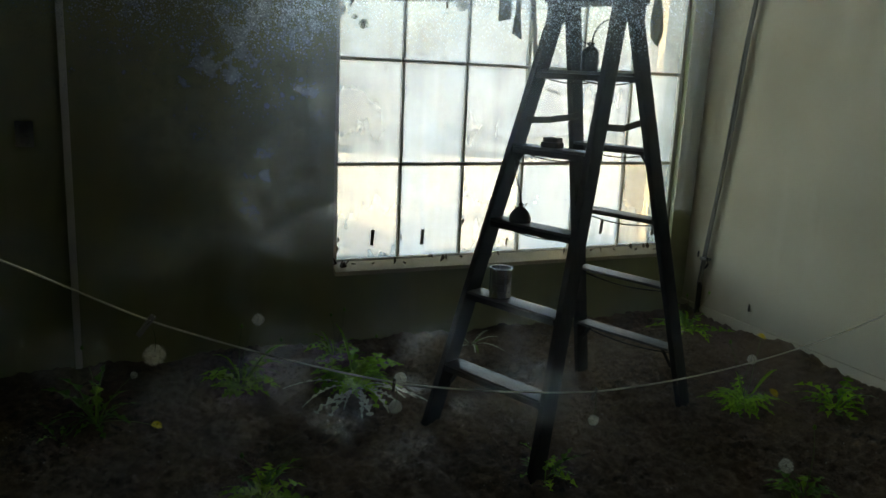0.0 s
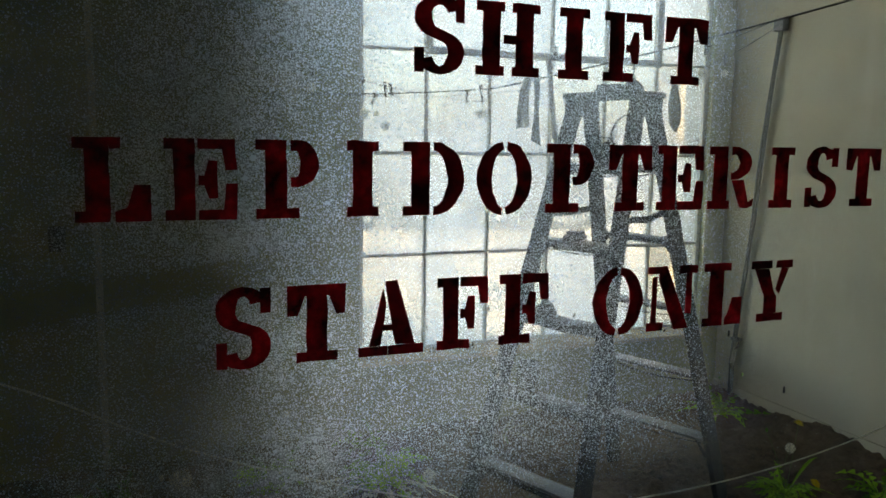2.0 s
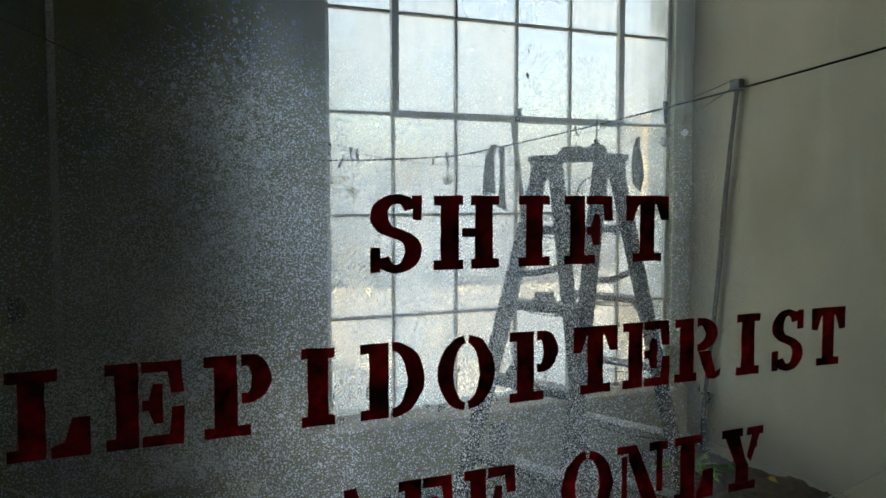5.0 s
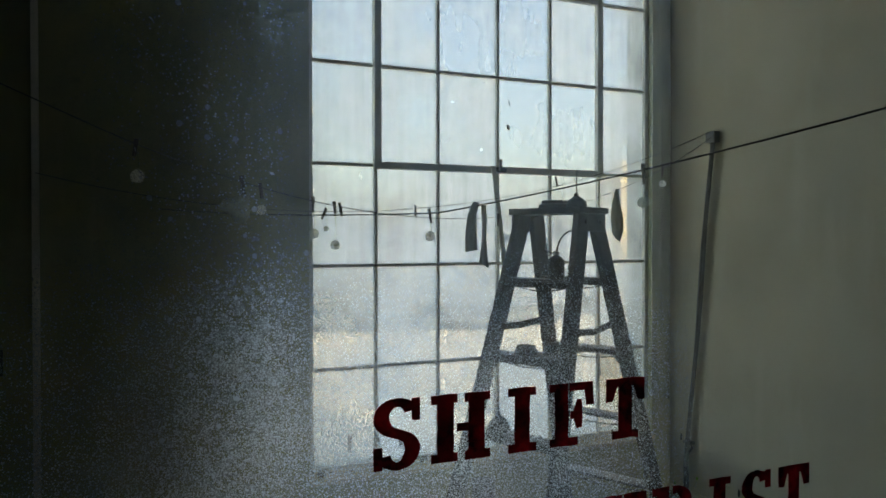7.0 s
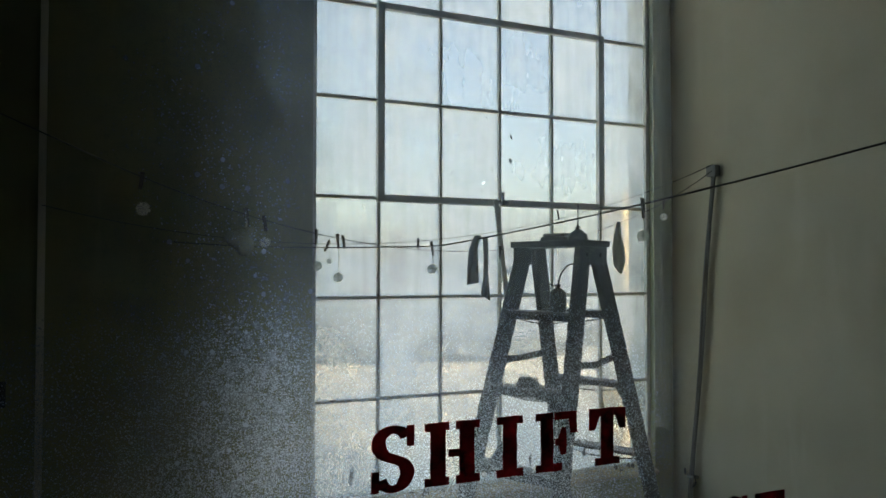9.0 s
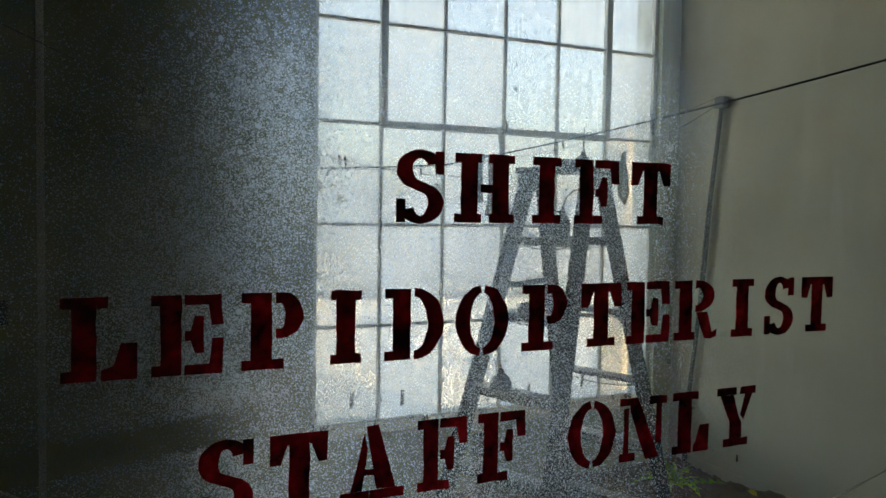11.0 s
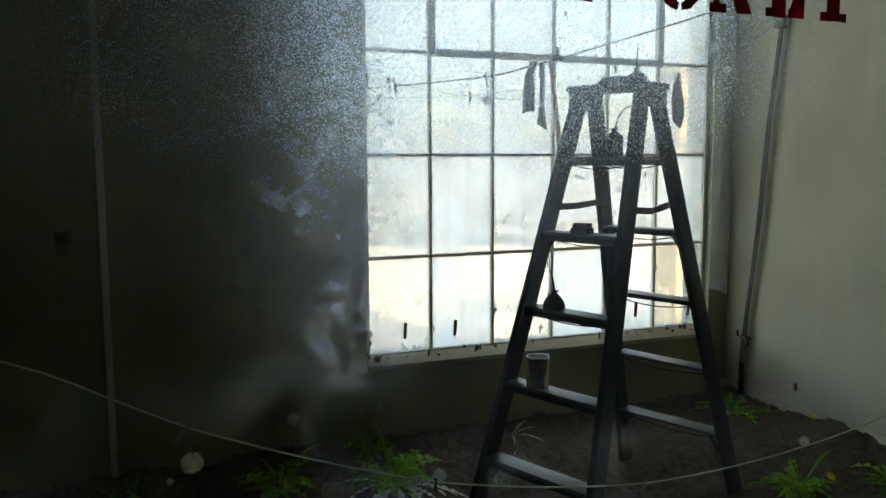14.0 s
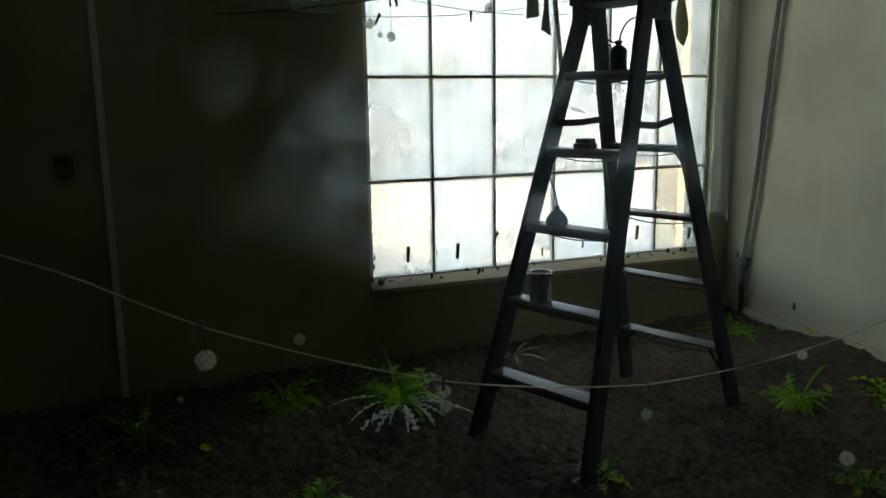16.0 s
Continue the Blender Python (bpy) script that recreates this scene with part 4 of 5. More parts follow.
def fluff_meshes():
    rnd = random.Random(8)
    verts, faces = [], []
    n = 260
    for i in range(n):
        z = 1 - 2 * (i + 0.5) / n
        a = i * 2.39996
        d = Vector((math.sqrt(1 - z * z) * math.cos(a), math.sqrt(1 - z * z) * math.sin(a), z))
        d = (d + 0.28 * Vector((rnd.uniform(-1, 1), rnd.uniform(-1, 1), rnd.uniform(-1, 1)))).normalized() * rnd.uniform(0.8, 1.08)
        side = d.orthogonal().normalized()
        up = d.cross(side)
        w = 0.010
        b = len(verts)
        verts += [tuple(d * 0.2 + side * w), tuple(d * 0.2 - side * w), tuple(d * 0.82)]
        faces.append((b, b + 1, b + 2))
        for k in range(8):
            t = 2 * math.pi * k / 8 + rnd.random()
            o = side * math.cos(t) + up * math.sin(t)
            q = side * math.cos(t + 1.57) + up * math.sin(t + 1.57)
            b = len(verts)
            tip = d * (0.97 + 0.06 * rnd.random()) + o * 0.27
            verts += [tuple(d * 0.8 + q * 0.007), tuple(d * 0.8 - q * 0.007), tuple(tip - q * 0.004), tuple(tip + q * 0.004)]
            faces.append((b, b + 1, b + 2, b + 3))
    me = bpy.data.meshes.new("seed_ball")
    me.from_pydata(verts, [], faces)
    me.materials.append(M_FLUFF)
    bm = bmesh.new()
    spin(bm, [(0.08, -0.22), (0.2, -0.1), (0.22, 0.02), (0.15, 0.14), (0.05, 0.19)], 12)
    return me, mesh_of("seed_core", bm, M_SEED)


FLUFF, FLUFF_CORE = fluff_meshes()


def add_puff(parent, at, r):
    m = Matrix.Translation(at) @ Euler((0.4 * at[0] * 9, 0.5, at[1] * 7)).to_matrix().to_4x4() @ Matrix.Scale(r, 4)
    ball = piece("seed_ball", FLUFF, parent, m)
    piece("seed_core", FLUFF_CORE, ball, Matrix())


def build_hung_puff(top, drop, r=0.024):
    """A dandelion clock that hangs head down on its own stem."""
    h = thing("dandelion_clock", "white dandelion clock hung by its stem from a cord", "dandelion", Matrix.Translation(top), "dandelion clocks hung on the cords")
    bm = bmesh.new()
    tube(bm, [(0.004 * math.sin(3 * s), 0, -drop * s) for s in (0, 0.25, 0.5, 0.75, 1)], 0.0011, 5)
    part("stem", bm, M_STEM, h)
    add_puff(h, (0, 0, -drop - r * 0.2), r)


# low cord
build_peg(near_cord(0.173) + Vector((0, 0, 0.004)), 38, True, True, 0, 0.8, "pale wooden clothes peg clipped to the white cord")
build_hung_puff(near_cord(0.178) + Vector((0, 0.004, -0.02)), 0.055, 0.025)
build_peg(near_cord(1.405) + Vector((0, 0, 0.004)), 25, True, True, 0, 0.55, "pale wooden clothes peg clipped to the white cord")
build_hung_puff(near_cord(1.408) + Vector((0, 0.004, -0.012)), 0.078, 0.0165)
build_peg(near_cord(0.765) + Vector((0, 0, 0.004)), 3, True, False, 0, 0.5)
build_hung_puff(near_cord(0.772) + Vector((0, 0.004, -0.015)), 0.05, 0.018)
# cords before the window
for _f, _x, _tilt, _drop, _shut, _r, _size in (
        (cord_low, 0.305, 8, 0.075, True, 0.024, 0.85), (cord_low, 0.754, -10, 0.050, True, 0.020, 0.85), (cord_low, 0.975, 2, 0.095, False, 0.0205, 0.85),
        (cord_low, 1.070, -6, 0.125, False, 0.0205, 0.85), (cord_high, 1.298, 32, 0.055, True, 0.015, 0.9), (cord_low, 1.944, 4, 0.110, False, 0.015, 0.85),
        (cord_low, 3.190, 4, 0.050, True, 0.021, 0.8), (cord_front, 1.152, -14, 0.040, False, 0.0178, 0.68), (cord_front, 1.420, -4, 0.050, False, 0.0165, 0.75)):
    _p = at_x(_f, _x)
    build_peg(_p + Vector((0, 0, 0.006)), _tilt, _shut, False, 25, _size)
    build_hung_puff(_p + Vector((0.004, 0.004, -0.03)), _drop, _r)
for _f, _x, _tilt in ((cord_high, 1.78, 0), (cord_low, 1.095, -14), (cord_high, 2.62, 160)):
    build_peg(at_x(_f, _x) + Vector((0, 0, 0.006)), _tilt, True, False, 25, 0.8)


def build_cloth(name, top, pts_l, pts_r, material, label):
    """A hanging strip of cloth between two edges given as (offset, drop) rows."""
    bm = bmesh.new()
    n = len(pts_l)
    rows = []
    for k in range(n):
        row = []
        for i in range(7):
            s = i / 6
            x = pts_l[k][0] * (1 - s) + pts_r[k][0] * s
            z = -(pts_l[k][1] * (1 - s) + pts_r[k][1] * s)
            row.append(bm.verts.new((x, 0.008 * math.sin(s * 7 + k), z)))
        rows.append(row)
    for a, b in zip(rows, rows[1:]):
        for i in range(6):
            bm.faces.new((a[i], a[i + 1], b[i + 1], b[i]))
    ob = new(name, mesh_of(name, bm, material))
    ob.matrix_basis = Matrix.Translation(top) @ Matrix.Rotation(radians(-25), 4, "Z")
    md = ob.modifiers.new("thickness", "SOLIDIFY")
    md.thickness = 0.0016
    return tagged(ob, label, "cloth")


_p = at_x(cord_front, 1.222)
build_cloth("cloth_strip", _p + Vector((0, 0, 0.006)), ((-0.010, -0.005), (-0.026, 0.03), (-0.033, 0.09), (-0.034, 0.148)), ((0.012, -0.005), (0.001, 0.03), (0.002, 0.09), (0.003, 0.142)), M_CLOTH,
            "grey cloth strip folded over the cord")
build_cloth("cloth_strip", _p + Vector((0.024, -0.010, 0.0)), ((-0.012, -0.005), (-0.008, 0.05), (-0.007, 0.11), (-0.016, 0.175)), ((0.004, -0.005), (0.007, 0.05), (0.006, 0.11), (0.014, 0.192)), M_CLOTH,
            "thin twisted grey cloth strip over the cord")
_p = at_x(cord_low, 2.80)
build_cloth("cloth_strip", _p + Vector((0, 0.0, 0.008)), ((-0.012, 0.0), (-0.026, 0.06), (-0.036, 0.15), (-0.028, 0.24), (0.0, 0.28)), ((0.008, 0.0), (0.012, 0.06), (0.032, 0.15), (0.034, 0.225), (0.012, 0.285)), M_PAPER,
            "pale tattered cloth hung from the cord")
_p = at_x(cord_low, 0.66)
build_peg(_p + Vector((0.02, 0, 0.005)), -8, True)
build_cloth("cloth_strip", _p + Vector((0, 0.0, -0.05)), ((-0.05, 0.02), (-0.07, 0.055), (-0.03, 0.075), (0.0, 0.11)), ((0.05, 0.0), (0.045, 0.03), (0.05, 0.08), (0.03, 0.115)), M_PAPER,
            "crumpled pale scrap pegged to the cord")

# pegs and scraps caught at the window
for _x, _z, _s in ((1.508, 0.483, 1.25), (1.813, 0.475, 1.25), (3.055, 0.490, 1.25), (2.37, 0.430, 0.7), (2.656, 0.461, 0.9), (3.463, 0.46, 1.1)):
    build_peg((_x, WY + 0.062, _z + 0.03 * _s), 4, True, False, 0, _s, "dark wooden peg leaning on a window pane")


def leaf_scrap_meshes():
    out = []
    for seed in range(5):
        rnd = random.Random(seed + 30)
        bm = bmesh.new()
        n = 6
        rows = []
        curl = rnd.uniform(0.6, 1.6)
        for k in range(n + 1):
            s = k / n
            w = 0.010 * math.sin(math.pi * min(max(s, 0.06), 0.95)) * rnd.uniform(0.7, 1.2)
            c = Vector((0.036 * math.sin(s * curl) / curl, 0, 0.036 * (1 - math.cos(s * curl)) / curl))
            rows.append([bm.verts.new(c + Vector((0, -w, w * 0.7))), bm.verts.new(c), bm.verts.new(c + Vector((0, w, w * 0.6)))])
        for a, b in zip(rows, rows[1:]):
            for i in range(2):
                bm.faces.new((a[i], a[i + 1], b[i + 1], b[i]))
        r = bmesh.ops.extrude_face_region(bm, geom=list(bm.faces))
        bmesh.ops.translate(bm, vec=(0, 0, 0.0006), verts=[v for v in r["geom"] if isinstance(v, bmesh.types.BMVert)])
        out.append(mesh_of("dry_leaf", bm, M_DRYLEAF))
    return out


SCRAPS = leaf_scrap_meshes()
_rnd = random.Random(77)


def scrap(at, size, label, upright=False):
    rot = Euler((_rnd.uniform(-0.5, 0.5), _rnd.uniform(-1.8, -0.9) if upright else _rnd.uniform(-0.4, 0.2), _rnd.uniform(0, 6.28)))
    ob = new("dry_leaf", SCRAPS[_rnd.randrange(5)])
    ob.matrix_basis = Matrix.LocRotScale(at, rot, (size, size, size))
    tagged(ob, label, "leaf", "dry leaves along the sill")


for _k in range(36):
    _x = WIN_X[0] + 0.03 + (WIN_X[1] - WIN_X[0] - 0.06) * _rnd.random()
    if _k < 9:
        _x = WIN_X[0] + 0.02 + 0.05 * _rnd.random()
    scrap((_x, WY - 0.02 + 0.05 * _rnd.random(), WIN_Z[0] + 0.001), _rnd.uniform(0.8, 1.4), "curled dry brown leaf on the sill", _k % 2 == 0)
for _x, _z in ((1.30, 0.42), (1.30, 0.47), (1.68, 0.47), (2.05, 0.50), (2.055, 0.55), (2.42, 0.62), (2.52, 2.419), (2.516, 2.273), (2.47, 0.64), (3.2, 0.74)):
    scrap((_x, WY + 0.052, _z), 1.15, "curled dry brown leaf stuck on the window", True)

# the loose lath that hangs beside the window
_bm = bmesh.new()
beam(_bm, Vector((2.368, WY - 0.02, 2.05)), Vector((2.455, WY - 0.025, 1.36)), 0.030, 0.008, Vector((1, 0, 0)), 0.002)
tagged(new("loose_lath", mesh_of("loose_lath", _bm, M_SASH)), "loose grey lath hanging from the vent latch", "lath")


# ---------------------------------------------------------------- on the walls
def build_conduit():
    c = thing("conduit", "two grey pipes up the cream wall, leaned to fit the camera's view", "pipe")
    # both ends placed to fit the camera's view, hence the lean
    top, foot = Vector((RX - 0.03, 3.640, 2.215)), Vector((RX - 0.03, 3.86, 0.14))
    for k, (dy, r) in enumerate(((-0.009, 0.008), (0.010, 0.010))):
        bm = bmesh.new()
        pts = [foot.lerp(top, i / 20) + Vector((0, dy + 0.006 * math.sin(i * 0.5 + k), 0)) for i in range(21)]
        tube(bm, pts, r, 12)
        part("pipe", bm, M_PIPE, c)
    bm = bmesh.new()
    soft_box(bm, -0.022, 0.024, -0.038, 0.038, -0.035, 0.035, 0.006, Matrix.Translation(top + Vector((0, 0, 0.03))))
    part("junction_box", bm, M_PIPE, c)
    for z in (0.32,):
        p = foot.lerp(top, (z - 0.14) / 2.095)
        bm = bmesh.new()
        soft_box(bm, -0.018, 0.028, -0.032, 0.032, -0.010, 0.010, 0.004, Matrix.Translation(p))
        part("clamp", bm, M_PIPE, c)
    bm = bmesh.new()
    tube(bm, [foot + Vector((0, -0.01, 0.19)), foot + Vector((-0.01, -0.05, 0.19)), foot + Vector((-0.01, -0.06, 0.15)), foot + Vector((0.0, -0.03, 0.12))], 0.008, 8)
    tube(bm, [foot + Vector((0, 0.0, -0.2)), foot + Vector((0, 0.0, 0.02))], 0.017, 10)
    part("pipe_end", bm, M_IRON, c)


build_conduit()


def build_outlet():
    o = thing("wall_socket", "old black twin socket on a blackened plate", "socket", Matrix.Translation((-0.205, WY, 1.06)))
    bm = bmesh.new()
    soft_box(bm, -0.038, 0.038, -0.007, -0.001, -0.06, 0.06, 0.003)
    part("plate", bm, surface("stained_plate", (0.05, 0.05, 0.04), (0.10, 0.10, 0.085), 20, 90, 0.6), o)
    for z in (-0.027, 0.027):
        bm = bmesh.new()
        spin(bm, [(0.022, 0.0), (0.022, 0.004), (0.018, 0.006)], 20, Matrix.Translation((0, -0.0075, z)) @ Matrix.Rotation(math.pi / 2, 4, "X"))
        part("socket_face", bm, M_OUTLET, o)


build_outlet()
for _y, _z in ((3.44, 0.10), (3.93, 0.33)):
    _bm = bmesh.new()
    spin(_bm, [(0.004, 0.0), (0.007, 0.01), (0.006, 0.035), (0.002, 0.045)], 10)
    _o = new("wall_plug", mesh_of("wall_plug", _bm, M_OUTLET))
    _o.matrix_basis = Matrix.Translation((RX - 0.008, _y, _z - 0.02))
    tagged(_o, "small dark cocoon stuck to the cream wall", "cocoon")


# ---------------------------------------------------------------- plants
def leaf_mesh(length, width, lobes, arch, material, seed, petiole=0.12):
    """A toothed dandelion blade on a thin stalk, that rises and bows over; each lobe is a tooth that points back."""
    rnd = random.Random(seed)
    bm = bmesh.new()
    n = max(10, lobes * 6)
    rows = []
    bend = rnd.uniform(-0.25, 0.25)
    for k in range(n + 1):
        s = k / n
        env = 0.0 if s < petiole else math.sin(math.pi * min(0.97, 0.12 + 0.85 * ((s - petiole) / (1 - petiole)) ** 0.8)) * (0.45 + 0.6 * s)
        if lobes:
            q = (s * lobes) % 1.0
            tooth = 0.10 + 0.90 * (q / 0.25 if q < 0.25 else max(0.0, 1 - (q - 0.25) / 0.6))
            tooth *= rnd.uniform(0.75, 1.2)
        else:
            tooth = 1.0
        w = max(0.0027, width * 0.5 * env * tooth)
        c = Vector((length * s, length * bend * s * s, length * (arch[0] * s - arch[1] * s * s)))
        back = -0.45 * w
        rows.append([bm.verts.new(c + Vector((back, -w, 0.3 * w))), bm.verts.new(c), bm.verts.new(c + Vector((back, w, 0.3 * w)))])
    for a, b in zip(rows, rows[1:]):
        for i in range(2):
            bm.faces.new((a[i], a[i + 1], b[i + 1], b[i]))
    return mesh_of("leaf", bm, material)


LEAVES = {
    "fresh": [leaf_mesh(0.17, 0.088, 5, a, M_LEAF, k) for k, a in enumerate(((0.75, 0.75), (1.1, 0.95), (0.5, 0.5), (1.5, 1.1), (0.9, 1.05), (0.35, 0.3)))],
    "long": [leaf_mesh(0.24, 0.095, 6, a, M_LEAF, k + 20) for k, a in enumerate(((0.4, 0.45), (0.6, 0.7), (0.3, 0.34), (0.75, 0.8)))],
    "pale": [leaf_mesh(0.30, 0.044, 8, a, M_LEAF_PALE, k + 40, 0.22) for k, a in enumerate(((0.36, 0.42), (0.26, 0.34), (0.45, 0.52)))],
    "dark": [leaf_mesh(0.16, 0.062, 4, a, M_LEAF_DARK, k + 60) for k, a in enumerate(((1.2, 0.8), (0.9, 0.9), (2.0, 1.0), (0.6, 0.7)))],
    "blade": [leaf_mesh(0.15, 0.022, 0, a, M_LEAF, k + 80) for k, a in enumerate(((2.0, 1.2), (1.4, 1.2), (2.8, 1.4), (1.0, 1.0)))],
}


def flower_mesh():
    bm = bmesh.new()
    rnd = random.Random(3)
    for ring, (n, r, lift) in enumerate(((22, 0.017, 0.10), (18, 0.013, 0.45), (12, 0.008, 0.9))):
        for k in range(n):
            a = 2 * math.pi * (k + 0.5 * ring) / n + rnd.uniform(-0.1, 0.1)
            d, q = Vector((math.cos(a), math.sin(a), lift)), Vector((-math.sin(a), math.cos(a), 0)) * 0.0016
            b = Vector((0, 0, 0.002 * ring))
            bm.faces.new([bm.verts.new(p) for p in (b - q, b + q, b + d * r + q, b + d * r - q)])
    return mesh_of("petals", bm, M_PETAL)


def bud_mesh():
    bm = bmesh.new()
    spin(bm, [(0.002, 0), (0.0065, 0.004), (0.0075, 0.010), (0.005, 0.018), (0.003, 0.021)], 10)
    return mesh_of("bud", bm, M_LEAF_DARK)


PETALS, BUD = flower_mesh(), bud_mesh()


def build_plant(x, y, sets, label, heads=(), seed=0, scale=1.0, arc=(0, 360), name="dandelion_plant"):
    """sets: (leaf kind, count); heads: (kind, world place)."""
    rnd = random.Random(seed)
    base = Vector((x, y, soil_z(x, y) - 0.004))
    p = thing(name, label, "plant", Matrix.Translation(base), "weeds growing in the soil")
    for kind, count in sets:
        for k in range(count):
            a = radians(arc[0] + (arc[1] - arc[0]) * (k + rnd.uniform(-0.35, 0.35)) / count)
            s = scale * rnd.uniform(0.65, 1.12)
            m = Matrix.Translation((0.012 * math.cos(a), 0.012 * math.sin(a), 0)) @ Euler((rnd.uniform(-0.35, 0.35), rnd.uniform(-0.3, 0.12), a)).to_matrix().to_4x4() @ Matrix.Scale(s, 4)
            piece("leaf", rnd.choice(LEAVES[kind]), p, m)
    for kind, place, *size in heads:
        tip = Vector(place) - base
        bm = bmesh.new()
        n = 10
        side = Vector((rnd.uniform(-1, 1), rnd.uniform(-1, 1), 0)) * 0.012
        tube(bm, [Vector((tip.x * (i / n) ** 1.3, tip.y * (i / n) ** 1.3, tip.z * i / n + 0.02 * math.sin(math.pi * i / n))) + side * math.sin(math.pi * i / n) for i in range(n + 1)], (0.0024, 0.0015), 6)
        st = part("stem", bm, M_STEM, p)
        if kind == "puff":
            ball = piece("seed_ball", FLUFF, st, Matrix.Translation(tip) @ Matrix.Rotation(rnd.random() * 6, 4, "X") @ Matrix.Scale(size[0] if size else 0.026, 4))
            piece("seed_core", FLUFF_CORE, st, Matrix.Translation(tip) @ Matrix.Scale(size[0] if size else 0.026, 4))
        elif kind == "flower":
            piece("petals", PETALS, st, Matrix.Translation(tip) @ Euler((rnd.uniform(0.1, 0.6), 0.3, 0)).to_matrix().to_4x4() @ Matrix.Scale(1.45, 4))
        elif kind == "bud":
            piece("bud", BUD, st, Matrix.Translation(tip))
    return p


build_plant(1.226, 3.487, (("fresh", 50), ("long", 24), ("blade", 3)), "large green dandelion rosette with wilted pale outer leaves", (("puff", (1.360, 3.227, 0.001), 0.032),), 1, 1.15)
build_plant(1.22, 3.42, (("pale", 13),), "wilted white-edged dandelion leaves sprawling on the soil", (), 12, 1.35, (190, 325), "wilted_leaves")
build_plant(1.233, 3.9, (("fresh", 20), ("blade", 2)), "small green dandelion at the foot of the window wall", (("bud", (1.280, 3.880, 0.146)), ("bud", (1.212, 3.900, 0.115)), ("bud", (1.446, 3.820, 0.000))), 2, 0.95)
build_plant(0.695, 3.66, (("fresh", 42), ("blade", 4)), "bushy green dandelion with a tall white clock", (("puff", (0.773, 3.640, 0.216), 0.030), ("bud", (0.696, 3.640, 0.180)), ("bud", (0.916, 3.770, 0.046))), 3, 1.1)
# these two take the darker leaf colour in place of the shade there
build_plant(0.04, 3.4, (("dark", 20),), "straggling weed given darker leaves to stand in for shade", (("bud", (-0.003, 3.450, 0.206)), ("bud", (0.075, 3.350, 0.136)), ("flower", (0.274, 3.300, -0.113)), ("puff", (0.201, 3.550, 0.032), 0.016)), 4, 1.15)
build_plant(-0.1, 3.3, (("dark", 9),), "low weed with a few leaves, darkened to stand in for shade", (), 14, 0.7)
build_plant(0.579, 2.55, (("fresh", 22), ("dark", 10)), "green dandelion with pale leaf tips near the window", (("bud", (0.514, 2.590, 0.044)),), 5, 1.0)
build_plant(1.625, 2.33, (("dark", 24), ("fresh", 12)), "feathery green weed at the foot of the ladder", (), 6, 0.75)
build_plant(2.01, 3.8, (("pale", 7), ("dark", 3)), "dried pale weed behind the ladder", (), 7, 0.75)
build_plant(3.45, 3.67, (("long", 14), ("blade", 4), ("dark", 14), ("pale", 2)), "sprawling green weed below the pipes", (("bud", (3.555, 3.620, 0.150)), ("bud", (3.427, 3.670, 0.130))), 8, 1.1)
build_plant(2.96, 2.66, (("fresh", 45), ("long", 8), ("blade", 5)), "dandelion in flower with two yellow heads and one clock", (("flower", (3.041, 2.690, 0.228)), ("flower", (2.953, 2.490, 0.025)), ("puff", (2.927, 2.620, 0.149), 0.024), ("bud", (2.897, 2.740, 0.189))), 9, 0.9)
build_plant(3.4, 2.5, (("fresh", 17), ("dark", 10)), "broad-leaved weed against the cream wall", (), 10, 1.1)
build_plant(2.527, 1.9, (("dark", 16), ("fresh", 7)), "dark green weed with a large dandelion clock", (("puff", (2.434, 1.920, 0.025), 0.027), ("bud", (2.604, 1.960, 0.131))), 11, 0.9)


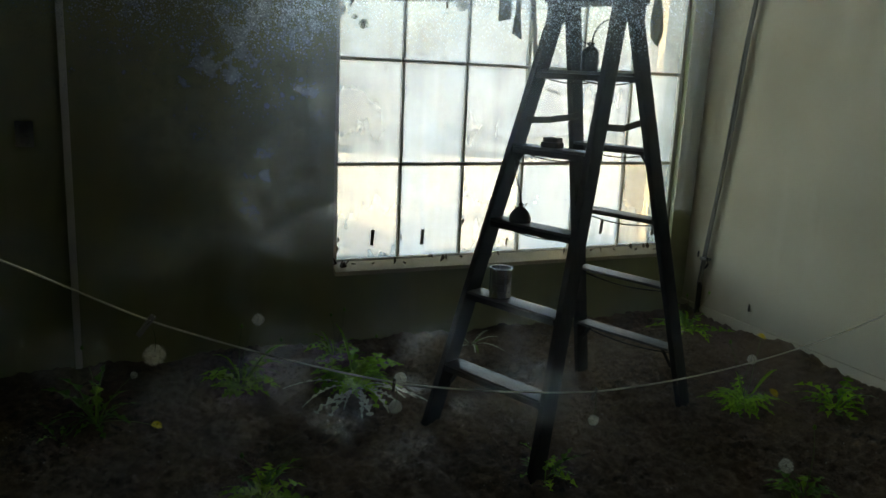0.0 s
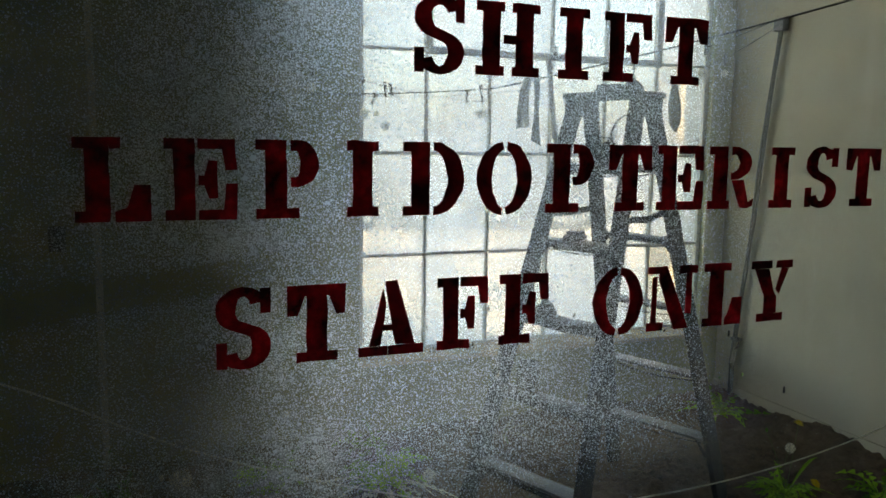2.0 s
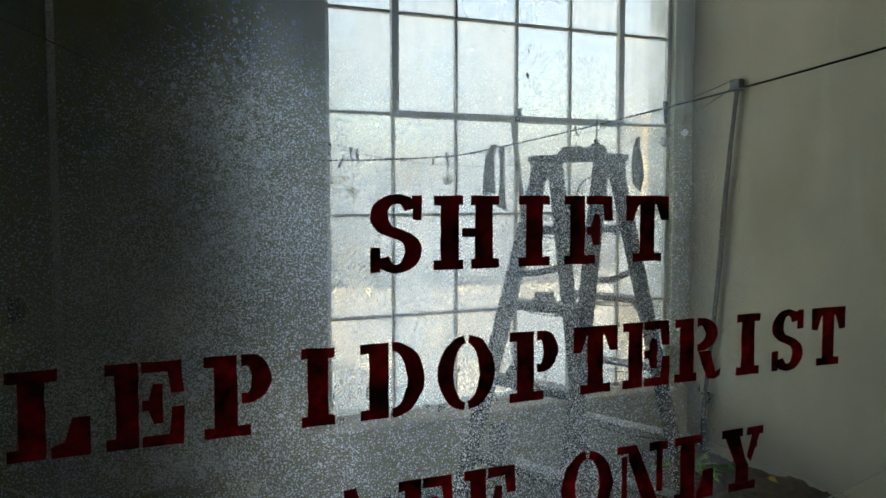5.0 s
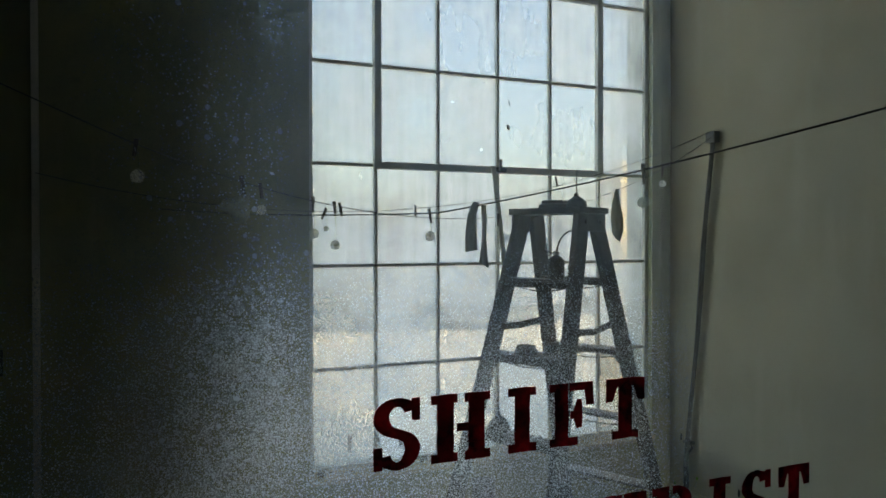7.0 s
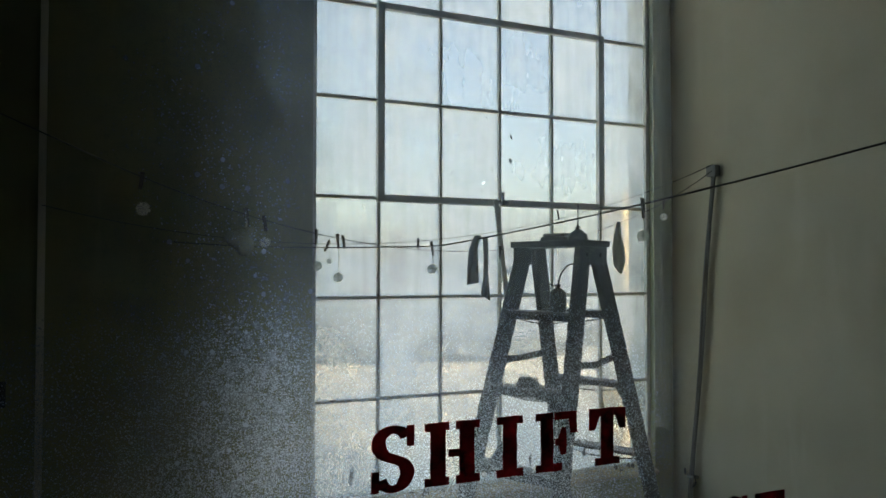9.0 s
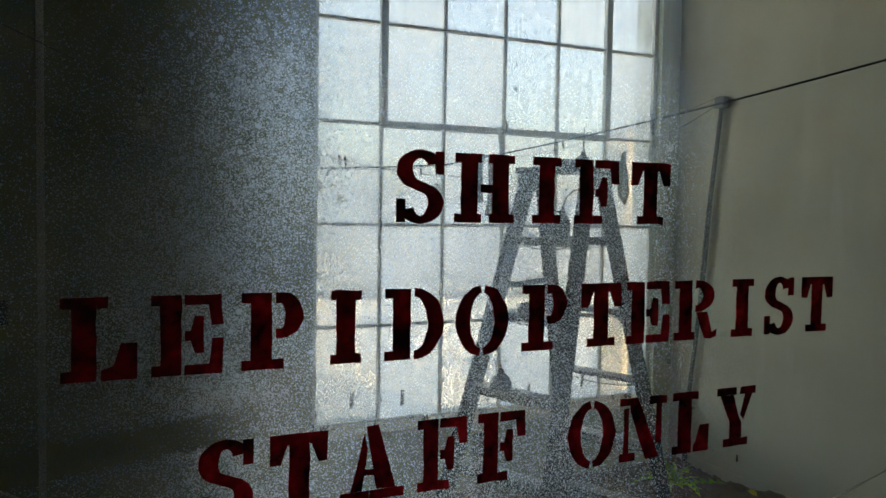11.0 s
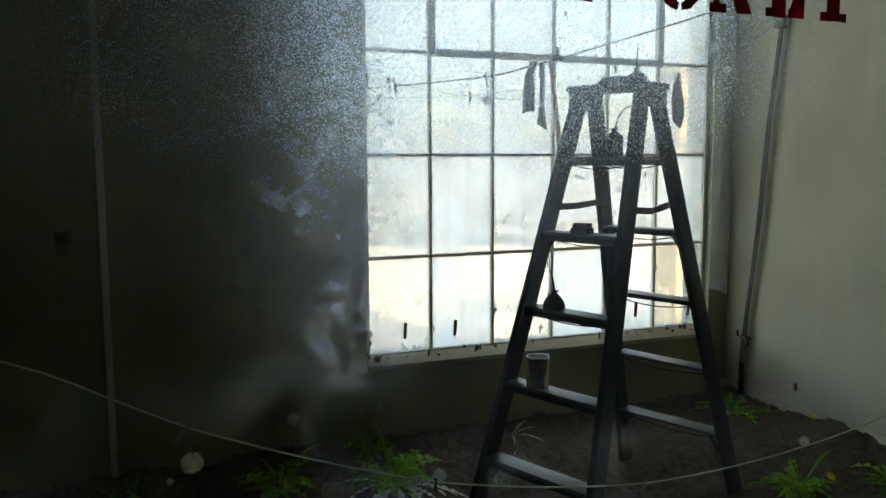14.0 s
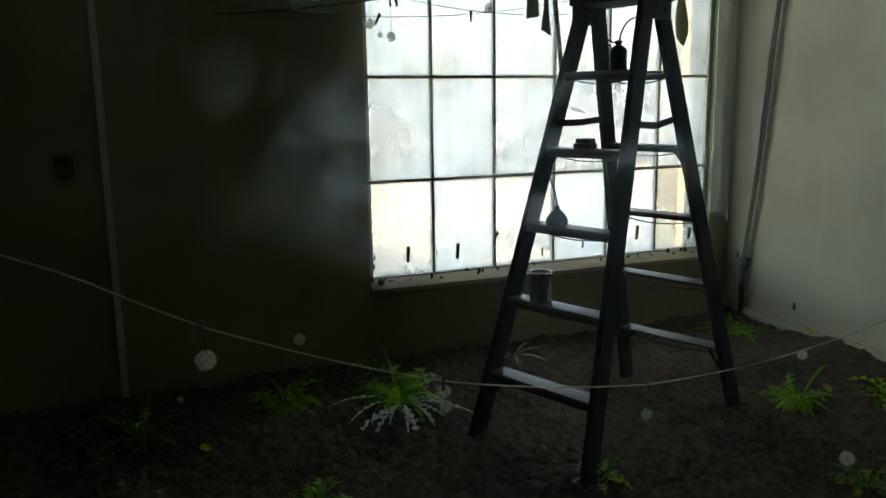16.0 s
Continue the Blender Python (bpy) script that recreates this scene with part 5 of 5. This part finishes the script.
# ---------------------------------------------------------------- beyond the glass
def build_tree(x, y, h, seed):
    """A bare winter tree: a tapered trunk, limbs and twigs."""
    rnd = random.Random(seed)
    t = thing("bare_tree", "thin bare tree standing on the sand", "tree", Matrix.Translation((x, y, -0.34)), "bare trees beyond the window")
    bm = bmesh.new()
    trunk = [(0.06 * h * gnoise(seed, k, 0.7), 0.04 * h * gnoise(k, seed, 0.6), h * k / 8) for k in range(9)]
    tube(bm, trunk, (0.035 * h, 0.006 * h), 7)
    part("trunk", bm, M_BARK, t)
    bm = bmesh.new()
    for k in range(16):
        s = rnd.uniform(0.25, 0.98)
        i = int(s * 8)
        o = Vector(trunk[i]).lerp(Vector(trunk[min(i + 1, 8)]), s * 8 - i)
        a, L = rnd.uniform(0, 6.28), h * rnd.uniform(0.18, 0.42) * (1.2 - s)
        tip = o + Vector((math.cos(a) * L, math.sin(a) * L, L * rnd.uniform(0.5, 1.1)))
        tube(bm, [o, o.lerp(tip, 0.5) + Vector((0, 0, 0.08 * L)), tip], (0.010 * h * (1.2 - s), 0.003 * h), 5)
        for _ in range(4):
            q = o.lerp(tip, rnd.uniform(0.35, 1.0))
            b = rnd.uniform(0, 6.28)
            tube(bm, [q, q + Vector((math.cos(b), math.sin(b), rnd.uniform(0.3, 1.2))) * L * 0.45], (0.004 * h, 0.0015 * h), 4)
    part("limbs", bm, M_BARK, t)


for _k, (_x, _y, _h) in enumerate(((9, 22, 3.2), (14, 26, 3.8), (19, 30, 3.4), (12, 34, 4.0), (24, 28, 3.6), (17, 40, 4.4), (28, 36, 4.2))):
    build_tree(_x, _y, _h, _k)


def build_far_woods():
    """A low uneven belt of scrub and woods."""
    rnd = random.Random(9)
    verts, faces = [], []
    for k in range(620):
        y = rnd.uniform(15.0, 60)
        x = rnd.uniform(-6, 1.1 * y + 8)
        h, w = rnd.uniform(0.9, 2.3) * (0.8 + 0.01 * y), rnd.uniform(0.7, 2.0)
        b = len(verts)
        n = 7
        for j, (r, z) in enumerate(((0.5, 0.0), (1.0, 0.35), (0.85, 0.7), (0.25, 1.0))):
            for i in range(n):
                a = 6.283 * i / n
                q = w * r * rnd.uniform(0.7, 1.2)
                verts.append((x + q * math.cos(a), y + q * math.sin(a), -0.4 + h * z * rnd.uniform(0.85, 1.15)))
        for j in range(3):
            for i in range(n):
                faces.append((b + j * n + i, b + j * n + (i + 1) % n, b + (j + 1) * n + (i + 1) % n, b + (j + 1) * n + i))
    me = bpy.data.meshes.new("far_woods")
    me.from_pydata(verts, [], faces)
    # the grey-blue of distance haze is put into their colour
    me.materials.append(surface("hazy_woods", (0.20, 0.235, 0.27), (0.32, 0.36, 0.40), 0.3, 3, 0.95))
    tagged(new("far_woods", me), "scrub and woods beyond the sandy ground, tinted grey-blue for haze", "woods", kind="stuff")


build_far_woods()
